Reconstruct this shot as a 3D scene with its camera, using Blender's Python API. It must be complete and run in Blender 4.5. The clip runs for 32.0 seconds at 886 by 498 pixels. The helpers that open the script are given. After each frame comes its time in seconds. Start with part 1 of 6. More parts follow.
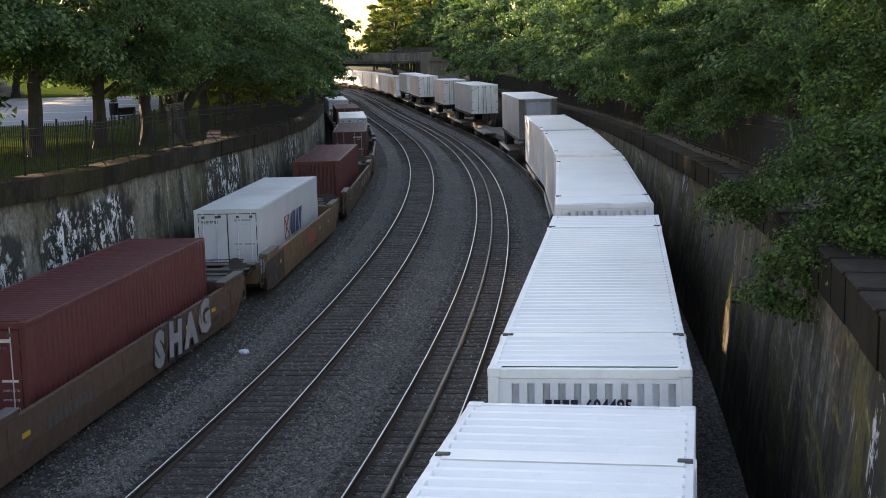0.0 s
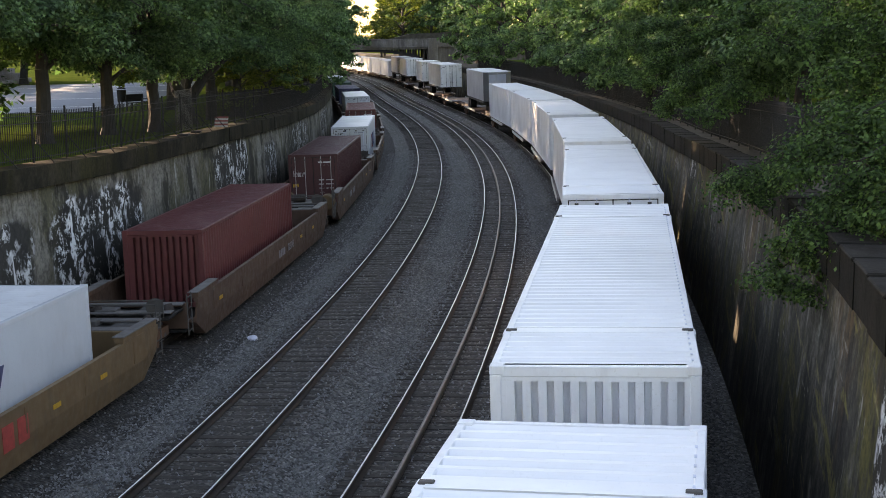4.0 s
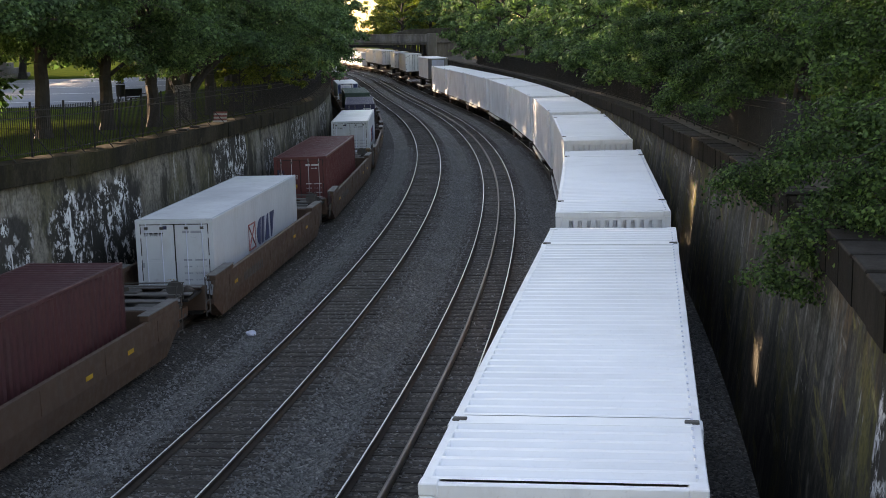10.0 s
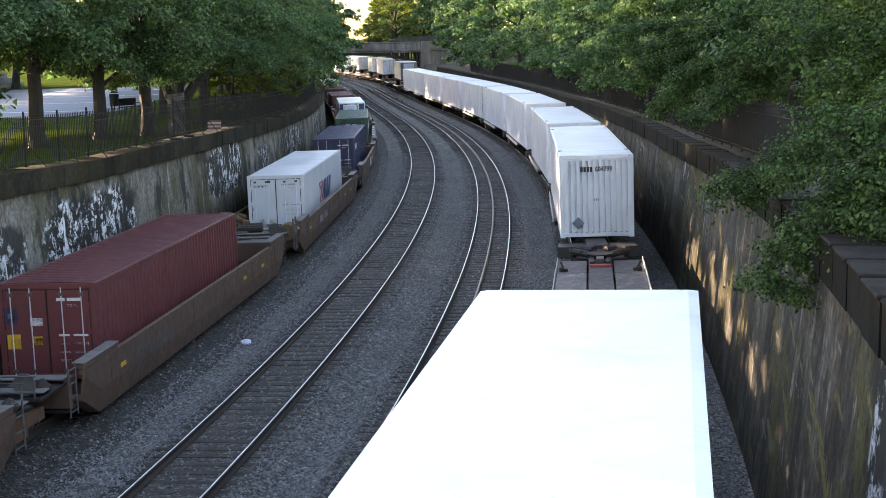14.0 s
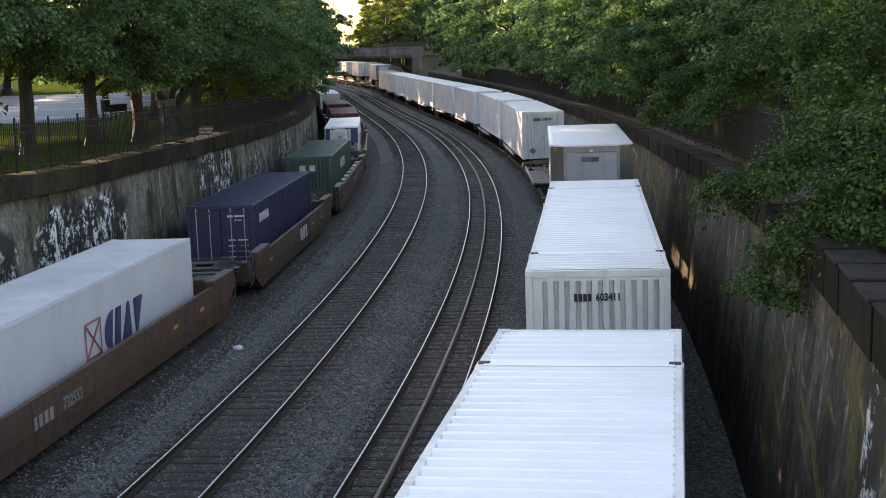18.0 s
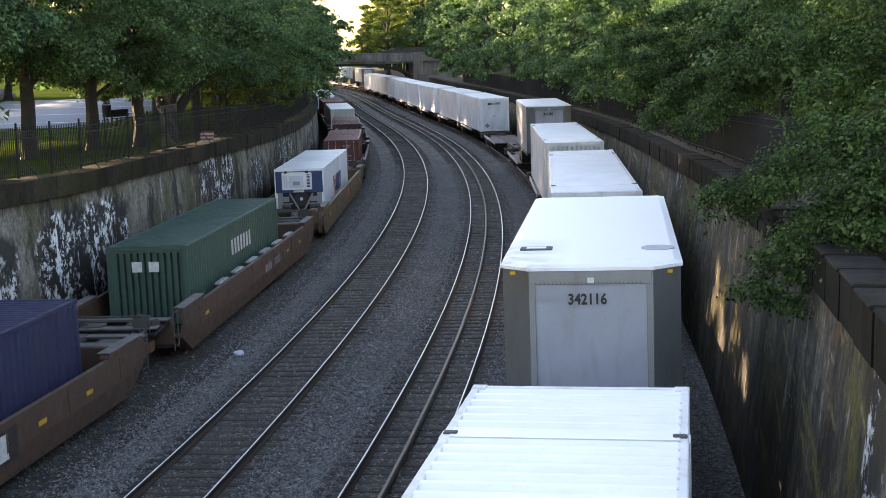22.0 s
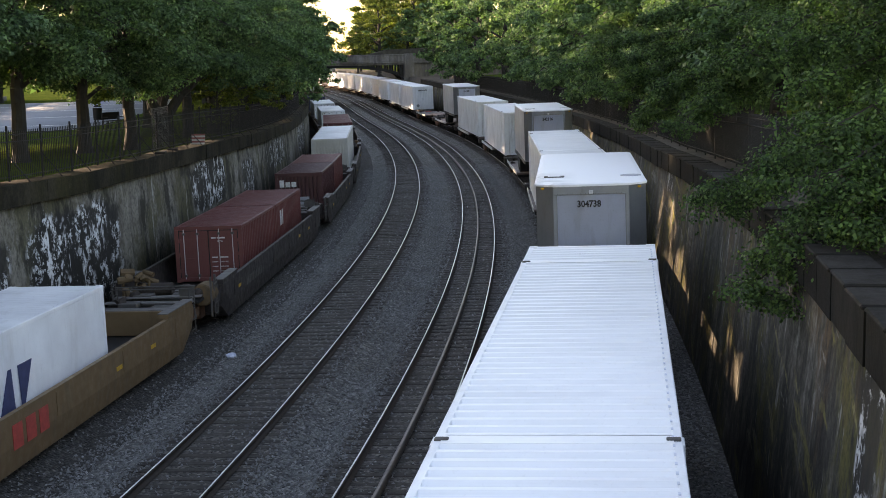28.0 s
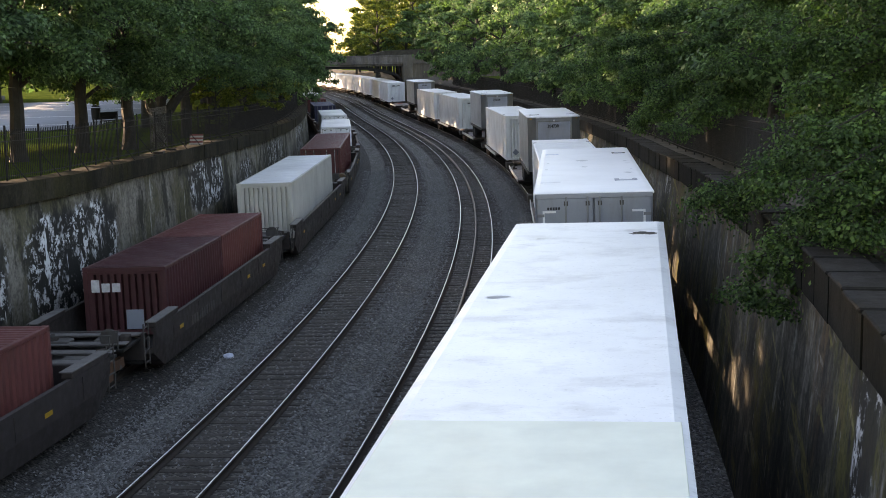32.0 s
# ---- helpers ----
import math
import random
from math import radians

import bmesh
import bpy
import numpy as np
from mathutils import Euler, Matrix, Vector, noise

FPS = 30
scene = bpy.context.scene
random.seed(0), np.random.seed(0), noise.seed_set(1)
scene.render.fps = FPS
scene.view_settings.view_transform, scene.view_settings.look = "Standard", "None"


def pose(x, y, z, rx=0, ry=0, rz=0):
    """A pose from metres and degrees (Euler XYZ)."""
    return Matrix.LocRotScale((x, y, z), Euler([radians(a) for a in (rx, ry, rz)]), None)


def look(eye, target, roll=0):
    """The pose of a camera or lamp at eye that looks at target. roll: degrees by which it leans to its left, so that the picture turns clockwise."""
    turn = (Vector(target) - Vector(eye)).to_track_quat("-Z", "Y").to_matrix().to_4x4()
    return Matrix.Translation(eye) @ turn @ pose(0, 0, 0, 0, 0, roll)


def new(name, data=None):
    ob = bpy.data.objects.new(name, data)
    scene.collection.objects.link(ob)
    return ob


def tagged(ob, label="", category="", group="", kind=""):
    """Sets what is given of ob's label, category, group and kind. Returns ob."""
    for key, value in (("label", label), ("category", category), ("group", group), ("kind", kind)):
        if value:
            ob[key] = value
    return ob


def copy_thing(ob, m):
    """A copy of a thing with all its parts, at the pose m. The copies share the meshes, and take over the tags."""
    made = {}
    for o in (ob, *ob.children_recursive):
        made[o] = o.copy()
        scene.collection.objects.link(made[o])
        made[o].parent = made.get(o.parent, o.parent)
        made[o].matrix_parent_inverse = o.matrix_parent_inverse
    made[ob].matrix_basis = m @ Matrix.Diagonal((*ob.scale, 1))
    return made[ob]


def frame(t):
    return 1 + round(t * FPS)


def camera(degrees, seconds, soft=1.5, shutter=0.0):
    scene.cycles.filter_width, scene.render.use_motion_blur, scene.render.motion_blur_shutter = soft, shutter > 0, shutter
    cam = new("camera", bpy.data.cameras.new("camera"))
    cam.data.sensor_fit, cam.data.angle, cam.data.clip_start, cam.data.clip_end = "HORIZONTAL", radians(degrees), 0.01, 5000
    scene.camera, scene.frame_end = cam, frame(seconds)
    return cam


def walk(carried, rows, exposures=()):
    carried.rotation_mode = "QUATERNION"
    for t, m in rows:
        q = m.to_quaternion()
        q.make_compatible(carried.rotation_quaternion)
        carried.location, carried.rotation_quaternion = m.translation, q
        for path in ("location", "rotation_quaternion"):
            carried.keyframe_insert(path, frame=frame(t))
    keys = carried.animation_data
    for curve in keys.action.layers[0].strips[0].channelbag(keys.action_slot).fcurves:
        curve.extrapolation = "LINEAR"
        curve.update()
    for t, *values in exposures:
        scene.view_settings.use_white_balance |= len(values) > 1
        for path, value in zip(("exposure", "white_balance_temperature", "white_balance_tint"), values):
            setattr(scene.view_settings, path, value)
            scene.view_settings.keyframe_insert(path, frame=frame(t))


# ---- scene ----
# A railway cutting in a park: two freight trains pass one another on a long left-hand curve,
# seen from a road bridge over the cutting.
EYE = Vector((0.0, 0.0, 7.98))
# seconds, turn to the right, tilt down, lean: degrees
ROWS = [
    (0, 0.217, 8.337, -0.44), (0.5, 0.235, 8.373, -0.326), (1, 0.192, 8.411, -0.265), (1.5, 0.153, 8.462, -0.179), (2, 0.144, 8.558, -0.093),
    (2.5, 0.169, 8.574, 0.04), (3, 0.144, 8.617, 0.04), (3.5, -0.019, 8.934, -0.408), (5.5, -0.203, 8.903, -0.707), (6, -0.132, 8.926, -0.709),
    (6.5, -0.052, 8.96, -0.636), (7, -0.086, 9.002, -0.598), (7.5, -0.113, 9.048, -0.488), (8, -0.084, 9.085, -0.507), (8.5, -0.052, 9.149, -0.657),
    (9, -0.074, 9.186, -0.705), (9.5, -0.107, 9.156, -0.672), (10, -0.082, 9.118, -0.438), (10.5, -0.035, 9.051, -0.419), (11, -0.054, 8.948, -0.588),
    (11.5, -0.058, 8.966, -0.664), (12, -0.046, 9.005, -0.586), (12.5, -0.016, 9.007, -0.565), (13, 0, 8.904, -0.748), (13.5, 0.047, 8.796, -0.753),
    (14, 0.152, 8.805, -0.774), (14.5, 0.271, 8.751, -0.877), (16.5, 0.526, 8.546, -0.713), (17, 0.523, 8.546, -0.795), (17.5, 0.511, 8.564, -0.833),
    (18, 0.5, 8.585, -0.872), (18.5, 0.459, 8.615, -0.879), (19, 0.423, 8.638, -1.037), (19.5, 0.438, 8.649, -1.076), (20, 0.427, 8.618, -1.084),
    (20.5, 0.407, 8.514, -1.031), (21, 0.417, 8.471, -0.893), (21.5, 0.427, 8.41, -0.887), (22, 0.463, 8.353, -0.837), (22.5, 0.555, 8.32, -0.901),
    (23, 0.637, 8.29, -0.704), (23.5, 0.709, 8.266, -0.605), (24, 0.756, 8.235, -0.615), (24.5, 0.813, 8.231, -0.714), (25, 0.847, 8.263, -0.711),
    (25.5, 0.847, 8.299, -0.685), (27.5, 0.808, 8.334, -0.998), (28, 0.812, 8.295, -1.033), (28.5, 0.836, 8.265, -0.927), (29, 0.833, 8.23, -0.872),
    (29.5, 0.864, 8.239, -0.846), (30, 0.886, 8.228, -0.781), (30.5, 0.882, 8.235, -0.766), (31, 0.862, 8.23, -0.75), (31.5, 0.866, 8.225, -0.793),
    (32, 0.907, 8.242, -0.768),
]

# the clip's own camera opens up as the white boxes leave its view
EXPOSURES = [(0, 2.17, 9550, 27), (6, 2.37, 9550, 27), (9, 2.29, 9550, 27), (10, 2.1, 9550, 27), (10.5, 2.17, 9300, 27), (11.5, 2.8, 9550, 27), (13, 3.63, 9550, 27), (14, 2.95, 8750, 27), (15, 2.45, 9550, 27), (17, 2.17, 9550, 27), (18, 2.35, 9550, 27), (19, 2.43, 9550, 27), (20, 2.53, 9550, 27), (21, 2.4, 8900, 27), (22, 2.63, 8850, 27), (23, 2.45, 9550, 27), (24, 2.35, 9550, 27), (25, 2.6, 8550, 27), (26.5, 2.4, 9550, 27), (28, 2.27, 9350, 27), (29, 1.9, 8650, 27), (30, 1.83, 8600, 27), (31, 2.27, 9100, 27), (32, 2.3, 9550, 27)]
cam = camera(36.69, 32.0, soft=0.75)


def aim(yaw, tilt, lean):
    y, p = radians(yaw), radians(tilt)
    way = Vector((math.sin(y) * math.cos(p), math.cos(y) * math.cos(p), -math.sin(p)))
    return look(EYE, EYE + way, lean)


walk(cam, [(t, aim(y, p, r)) for t, y, p, r in ROWS], EXPOSURES)

# ---- light ----
SUN_AZ, SUN_EL = radians(-58), radians(10.5)      # azimuth from +y towards +x
world = bpy.data.worlds.new("sky")
scene.world = world
world.use_nodes = True
wn = world.node_tree
sky = wn.nodes.new("ShaderNodeTexSky")
sky.sky_type = "NISHITA"
sky.sun_disc = False
sky.sun_elevation, sky.sun_rotation = SUN_EL, SUN_AZ
sky.air_density, sky.dust_density, sky.ozone_density = 1.0, 0.6, 2.0
wn.links.new(sky.outputs[0], wn.nodes["Background"].inputs[0])
wn.nodes["Background"].inputs[1].default_value = 0.15
sun = new("sun", bpy.data.lights.new("sun", "SUN"))
sun.data.energy, sun.data.angle, sun.data.color = 3.6, radians(0.5), (1.0, 0.90, 0.73)
sun_way = Vector((math.sin(SUN_AZ) * math.cos(SUN_EL), math.cos(SUN_AZ) * math.cos(SUN_EL), math.sin(SUN_EL)))
sun.matrix_world = look(sun_way * 200, (0, 0, 0))

# ---- the line of the cutting: station s along the second track, offset d to its right ----
BEND = [0.00599, 0.00255, 0.00237, 0.00164, -0.00059, 0.00036, 0.00098, 0.00159]
KNOT = np.linspace(-20, 320, 8)
STEP = 0.5
SS = np.arange(-420, 700, STEP)
bend = np.interp(SS, KNOT, BEND)
bend[SS < -22] = 0.0
bend[SS > 322] = 0.0
ZERO = int(np.argmin(abs(SS)))
head = np.concatenate([[0], np.cumsum((bend[1:] + bend[:-1]) / 2 * STEP)])
HEAD = 0.23153 - (head - head[ZERO])
XS = np.concatenate([[0], np.cumsum((np.sin(HEAD[1:]) + np.sin(HEAD[:-1])) / 2 * STEP)])
YS = np.concatenate([[0], np.cumsum((np.cos(HEAD[1:]) + np.cos(HEAD[:-1])) / 2 * STEP)])
XS, YS = XS - XS[ZERO] - 9.353, YS - YS[ZERO]
LEAN = 0.021          # the banking of the tracks
TRACKS = (-4.93, 0.0, 3.93, 7.93)


def turn_at(s):
    return float(np.interp(s, SS, HEAD))


def spot(s, d, z=0.0):
    a = turn_at(s)
    return Vector((float(np.interp(s, SS, XS)) + d * math.cos(a), float(np.interp(s, SS, YS)) - d * math.sin(a), z))


def stand(s, d, z=0.0, turn=0.0):
    """A pose at a station: x to the right, y onwards along the line."""
    return Matrix.Translation(spot(s, d, z)) @ pose(0, 0, 0, 0, 0, -math.degrees(turn_at(s)) + turn)


def ride(s, d, z, length, nose_down=0.0):
    """The pose of a vehicle whose near end is at s: its origin at the middle, y along the chord. nose_down: how far its near end sinks."""
    a, b = spot(s, d, z - nose_down), spot(s + length, d, z)
    w = b - a
    return Matrix.Translation((a + b) / 2) @ pose(0, 0, 0, 0, 0, -math.degrees(math.atan2(w.x, w.y))) @ pose(0, 0, 0, math.degrees(math.asin(nose_down / length)), -math.degrees(LEAN), 0)


RIGHT_TOP = ((-420, 5.6), (-30, 5.6), (20, 5.2), (37, 4.7), (54, 4.15), (78, 3.9), (105, 3.75), (160, 4.1), (220, 4.5), (700, 4.5))
LEFT_TOP = ((-420, 5.4), (-30, 5.4), (20, 5.05), (33, 4.8), (40, 4.6), (57, 4.4), (72, 4.1), (90, 3.85), (160, 4.0), (220, 4.4), (700, 4.5))


def top_of(table, s):
    return float(np.interp(s, [a for a, b in table], [b for a, b in table]))


# ---- materials ----
def shader(name):
    m = bpy.data.materials.new(name)
    m.use_nodes = True
    t = m.node_tree
    return m, t, t.nodes["Principled BSDF"]


def add(t, kind, **values):
    n = t.nodes.new(kind)
    for k, v in values.items():
        if k in n.inputs:
            n.inputs[k].default_value = v
    return n


def coords(t, scale=(1, 1, 1), where="Object"):
    """Texture space: the object's own, or the place's for pieces that share a mesh."""
    m = t.nodes.new("ShaderNodeMapping")
    c = t.nodes.new("ShaderNodeNewGeometry" if where == "Position" else "ShaderNodeTexCoord")
    t.links.new(c.outputs[where], m.inputs[0])
    m.inputs["Scale"].default_value = scale
    return m.outputs[0]


def noisy(t, vec, scale, detail=4.0, rough=0.55):
    n = add(t, "ShaderNodeTexNoise", Scale=scale, Detail=detail, Roughness=rough)
    t.links.new(vec, n.inputs["Vector"])
    return n.outputs["Fac"]


def ramp(t, fac, stops):
    r = t.nodes.new("ShaderNodeValToRGB")
    while len(r.color_ramp.elements) < len(stops):
        r.color_ramp.elements.new(0.5)
    for e, (p, c) in zip(r.color_ramp.elements, stops):
        e.position, e.color = p, (*c, 1) if len(c) == 3 else c
    t.links.new(fac, r.inputs[0])
    return r.outputs[0]


def grey(v):
    return (v, v, v)


def mixed(t, fac, a, b, how="MIX"):
    m = t.nodes.new("ShaderNodeMix")
    m.data_type, m.blend_type = "RGBA", how
    for sock, v in ((0, fac), (6, a), (7, b)):
        if isinstance(v, (int, float)):
            m.inputs[sock].default_value = v
        elif isinstance(v, tuple):
            m.inputs[sock].default_value = (*v, 1)
        else:
            t.links.new(v, m.inputs[sock])
    return m.outputs[2]


def bumped(t, bsdf, height, strength=0.3, dist=0.01):
    b = add(t, "ShaderNodeBump", Strength=strength, Distance=dist)
    t.links.new(height, b.inputs["Height"])
    t.links.new(b.outputs[0], bsdf.inputs["Normal"])


def paint(name, col, rough=0.45, metal=0.0, dirt=(0.12, 0.09, 0.07), amount=0.35, stretch=(1, 1, 0.25), fine=3.0, vary=0.12, where="Object"):
    """Weathered paint: broad fading, runs of dirt, fine specks."""
    m, t, b = shader(name)
    v, run = coords(t, (1, 1, 1), where), coords(t, stretch, where)
    fade = ramp(t, noisy(t, v, 0.6), ((0.3, tuple(c * (1 - vary) for c in col)), (0.7, tuple(min(1, c * (1 + vary)) for c in col))))
    runs = ramp(t, noisy(t, run, fine, 6, 0.65), ((0.52, grey(0)), (0.75, grey(amount))))
    c = mixed(t, runs, fade, dirt)
    specks = ramp(t, noisy(t, v, 22, 3), ((0.60, grey(0)), (0.72, grey(amount * 0.6))))
    t.links.new(mixed(t, specks, c, dirt), b.inputs["Base Color"])
    r = ramp(t, noisy(t, v, 5), ((0.3, grey(rough * 0.8)), (0.7, grey(min(1, rough * 1.3)))))
    t.links.new(r, b.inputs["Roughness"])
    b.inputs["Metallic"].default_value = metal
    bumped(t, b, noisy(t, v, 14), 0.15, 0.006)
    return m


def plain(name, col, rough=0.5, metal=0.0, scale=8.0, vary=0.2):
    m, t, b = shader(name)
    v = coords(t)
    n = noisy(t, v, scale, 5)
    t.links.new(ramp(t, n, ((0.3, tuple(c * (1 - vary) for c in col)), (0.7, tuple(min(1, c * (1 + vary)) for c in col)))), b.inputs["Base Color"])
    b.inputs["Roughness"].default_value, b.inputs["Metallic"].default_value = rough, metal
    bumped(t, b, n, 0.12, 0.006)
    return m


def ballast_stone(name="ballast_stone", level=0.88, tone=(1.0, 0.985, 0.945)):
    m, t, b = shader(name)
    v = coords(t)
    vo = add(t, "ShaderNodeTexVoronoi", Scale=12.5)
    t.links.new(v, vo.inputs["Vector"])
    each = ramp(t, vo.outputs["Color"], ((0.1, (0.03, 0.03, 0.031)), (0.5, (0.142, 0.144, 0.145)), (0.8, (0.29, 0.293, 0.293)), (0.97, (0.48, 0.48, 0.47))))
    # dark cell edges paint the shade in the gaps between stones
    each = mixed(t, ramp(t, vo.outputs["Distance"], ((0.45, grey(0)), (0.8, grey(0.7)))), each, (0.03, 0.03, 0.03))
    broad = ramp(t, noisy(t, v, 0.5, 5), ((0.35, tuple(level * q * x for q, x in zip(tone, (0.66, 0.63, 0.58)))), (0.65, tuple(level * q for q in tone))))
    t.links.new(mixed(t, 1.0, each, broad, "MULTIPLY"), b.inputs["Base Color"])
    b.inputs["Roughness"].default_value = 0.85
    h = ramp(t, vo.outputs["Distance"], ((0.0, grey(1)), (0.7, grey(0))))
    bumped(t, b, h, 1.0, 0.05)
    return m


def wall_stuff(name, base, streak, moss, pale, amount, fine=0.55, pale_from=0.61, blotch=0.0, pale_scale=2.4, tall=0.12, where="Object"):
    """Old stone or concrete: vertical runs of damp, moss and lime."""
    m, t, b = shader(name)
    v, run = coords(t, (1, 1, 1), where), coords(t, (1, 1, tall), where)
    c = ramp(t, noisy(t, v, 0.3, 8, 0.7), ((0.32, tuple(x * 0.35 for x in base)), (0.5, tuple(x * 0.8 for x in base)), (0.68, base)))
    c = mixed(t, ramp(t, noisy(t, run, fine, 9, 0.75), ((0.45, grey(0)), (0.60, grey(0.92)))), c, streak)
    c = mixed(t, ramp(t, noisy(t, coords(t, (1, 1, 0.25), where), 0.5, 7, 0.7), ((0.48, grey(0)), (0.60, grey(0.8)))), c, moss)
    c = mixed(t, ramp(t, noisy(t, run, pale_scale, 9, 0.8), ((pale_from, grey(0)), (pale_from + 0.06, grey(amount)))), c, pale)
    c = mixed(t, ramp(t, noisy(t, v, 9, 8, 0.7), ((0.35, grey(0.55)), (0.6, grey(0)))), c, streak)
    if blotch:
        big = ramp(t, noisy(t, coords(t, (1, 1, 0.45), where), 0.42, 7, 0.68), ((0.40, grey(1 - blotch)), (0.60, grey(1.0))))
        c = mixed(t, 1.0, c, big, "MULTIPLY")
    t.links.new(c, b.inputs["Base Color"])
    b.inputs["Roughness"].default_value, b.inputs["Specular IOR Level"].default_value = 0.95, 0.15
    bumped(t, b, noisy(t, v, 6, 8, 0.65), 0.5, 0.02)
    return m


def splashed(t, v, c, splashes):
    """Old white paint that flaked and ran down over black damp: stretches y0, y1, z0, z1, how much."""
    pos = t.nodes.new("ShaderNodeSeparateXYZ")
    t.links.new(v, pos.inputs[0])
    drip = ramp(t, noisy(t, coords(t, (1, 1, 0.07)), 3.0, 4, 0.6), ((0.64, grey(0)), (0.655, grey(1))))
    blot = mixed(t, 1.0, ramp(t, noisy(t, coords(t, (1, 1, 1.1)), 2.3, 10, 0.8), ((0.525, grey(0)), (0.54, grey(1)))), ramp(t, noisy(t, v, 0.8, 4, 0.6), ((0.42, grey(0)), (0.50, grey(1)))), "MULTIPLY")
    broken = ramp(t, noisy(t, coords(t, (1, 1, 0.6)), 1.1, 6, 0.7), ((0.45, grey(0)), (0.5, grey(1))))
    paintwork = mixed(t, 1.0, mixed(t, 1.0, drip, broken, "MULTIPLY"), blot, "LIGHTEN")
    edge = noisy(t, coords(t, (1, 1, 0.4)), 0.8, 7, 0.7)
    for y0, y1, z0, z1, much in splashes:
        mask = None
        for axis, lo, hi in ((1, y0, y1), (2, z0, z1)):
            away_from = t.nodes.new("ShaderNodeMath")
            away_from.operation = "SUBTRACT"
            t.links.new(pos.outputs[axis], away_from.inputs[0])
            away_from.inputs[1].default_value = (lo + hi) / 2
            size = t.nodes.new("ShaderNodeMath")
            size.operation = "ABSOLUTE"
            t.links.new(away_from.outputs[0], size.inputs[0])
            up = add(t, "ShaderNodeMapRange")
            t.links.new(size.outputs[0], up.inputs["Value"])
            up.inputs["From Min"].default_value, up.inputs["From Max"].default_value = (hi - lo) / 2 * 1.15, (hi - lo) / 2 * 0.55
            mask = up.outputs[0] if mask is None else mixed(t, 1.0, mask, up.outputs[0], "MULTIPLY")
        torn = ramp(t, mixed(t, 0.5, mask, edge), ((0.46, grey(0)), (0.58, grey(1))))
        ragged = mixed(t, 1.0, torn, paintwork, "MULTIPLY")
        c = mixed(t, mixed(t, 1.0, torn, grey(min(1.0, much * 0.98)), "MULTIPLY"), c, (0.020, 0.020, 0.019))
        c = mixed(t, mixed(t, 1.0, ragged, grey(much), "MULTIPLY"), c, (0.58, 0.60, 0.61))
    return c


def stained_wall(name, splashes):
    """Grey-green concrete, black damp in tall tongues, flaked white paint."""
    m, t, b = shader(name)
    v = coords(t)
    c = ramp(t, noisy(t, v, 0.5, 8, 0.7), ((0.34, (0.085, 0.077, 0.062)), (0.52, (0.175, 0.162, 0.138)), (0.7, (0.265, 0.252, 0.225))))
    c = mixed(t, ramp(t, noisy(t, coords(t, (1, 1, 0.5)), 0.42, 8, 0.7), ((0.47, grey(0)), (0.56, grey(0.85)))), c, (0.075, 0.070, 0.036))
    c = mixed(t, ramp(t, noisy(t, coords(t, (1, 1, 0.55)), 0.55, 9, 0.72), ((0.50, grey(0)), (0.57, grey(0.92)))), c, (0.024, 0.023, 0.018))
    c = mixed(t, ramp(t, noisy(t, coords(t, (1, 1, 0.10)), 2.2, 7, 0.7), ((0.56, grey(0)), (0.66, grey(0.7)))), c, (0.040, 0.037, 0.028))
    c = mixed(t, ramp(t, noisy(t, coords(t, (1, 1, 0.16)), 1.6, 9, 0.78), ((0.60, grey(0)), (0.64, grey(0.6)))), c, (0.38, 0.38, 0.36))
    c = mixed(t, ramp(t, noisy(t, v, 8, 6, 0.7), ((0.36, grey(0.5)), (0.55, grey(0)))), c, (0.03, 0.03, 0.025))
    c = splashed(t, v, c, splashes)
    t.links.new(c, b.inputs["Base Color"])
    b.inputs["Roughness"].default_value, b.inputs["Specular IOR Level"].default_value = 0.95, 0.15
    bumped(t, b, noisy(t, v, 6, 8, 0.65), 0.5, 0.02)
    return m


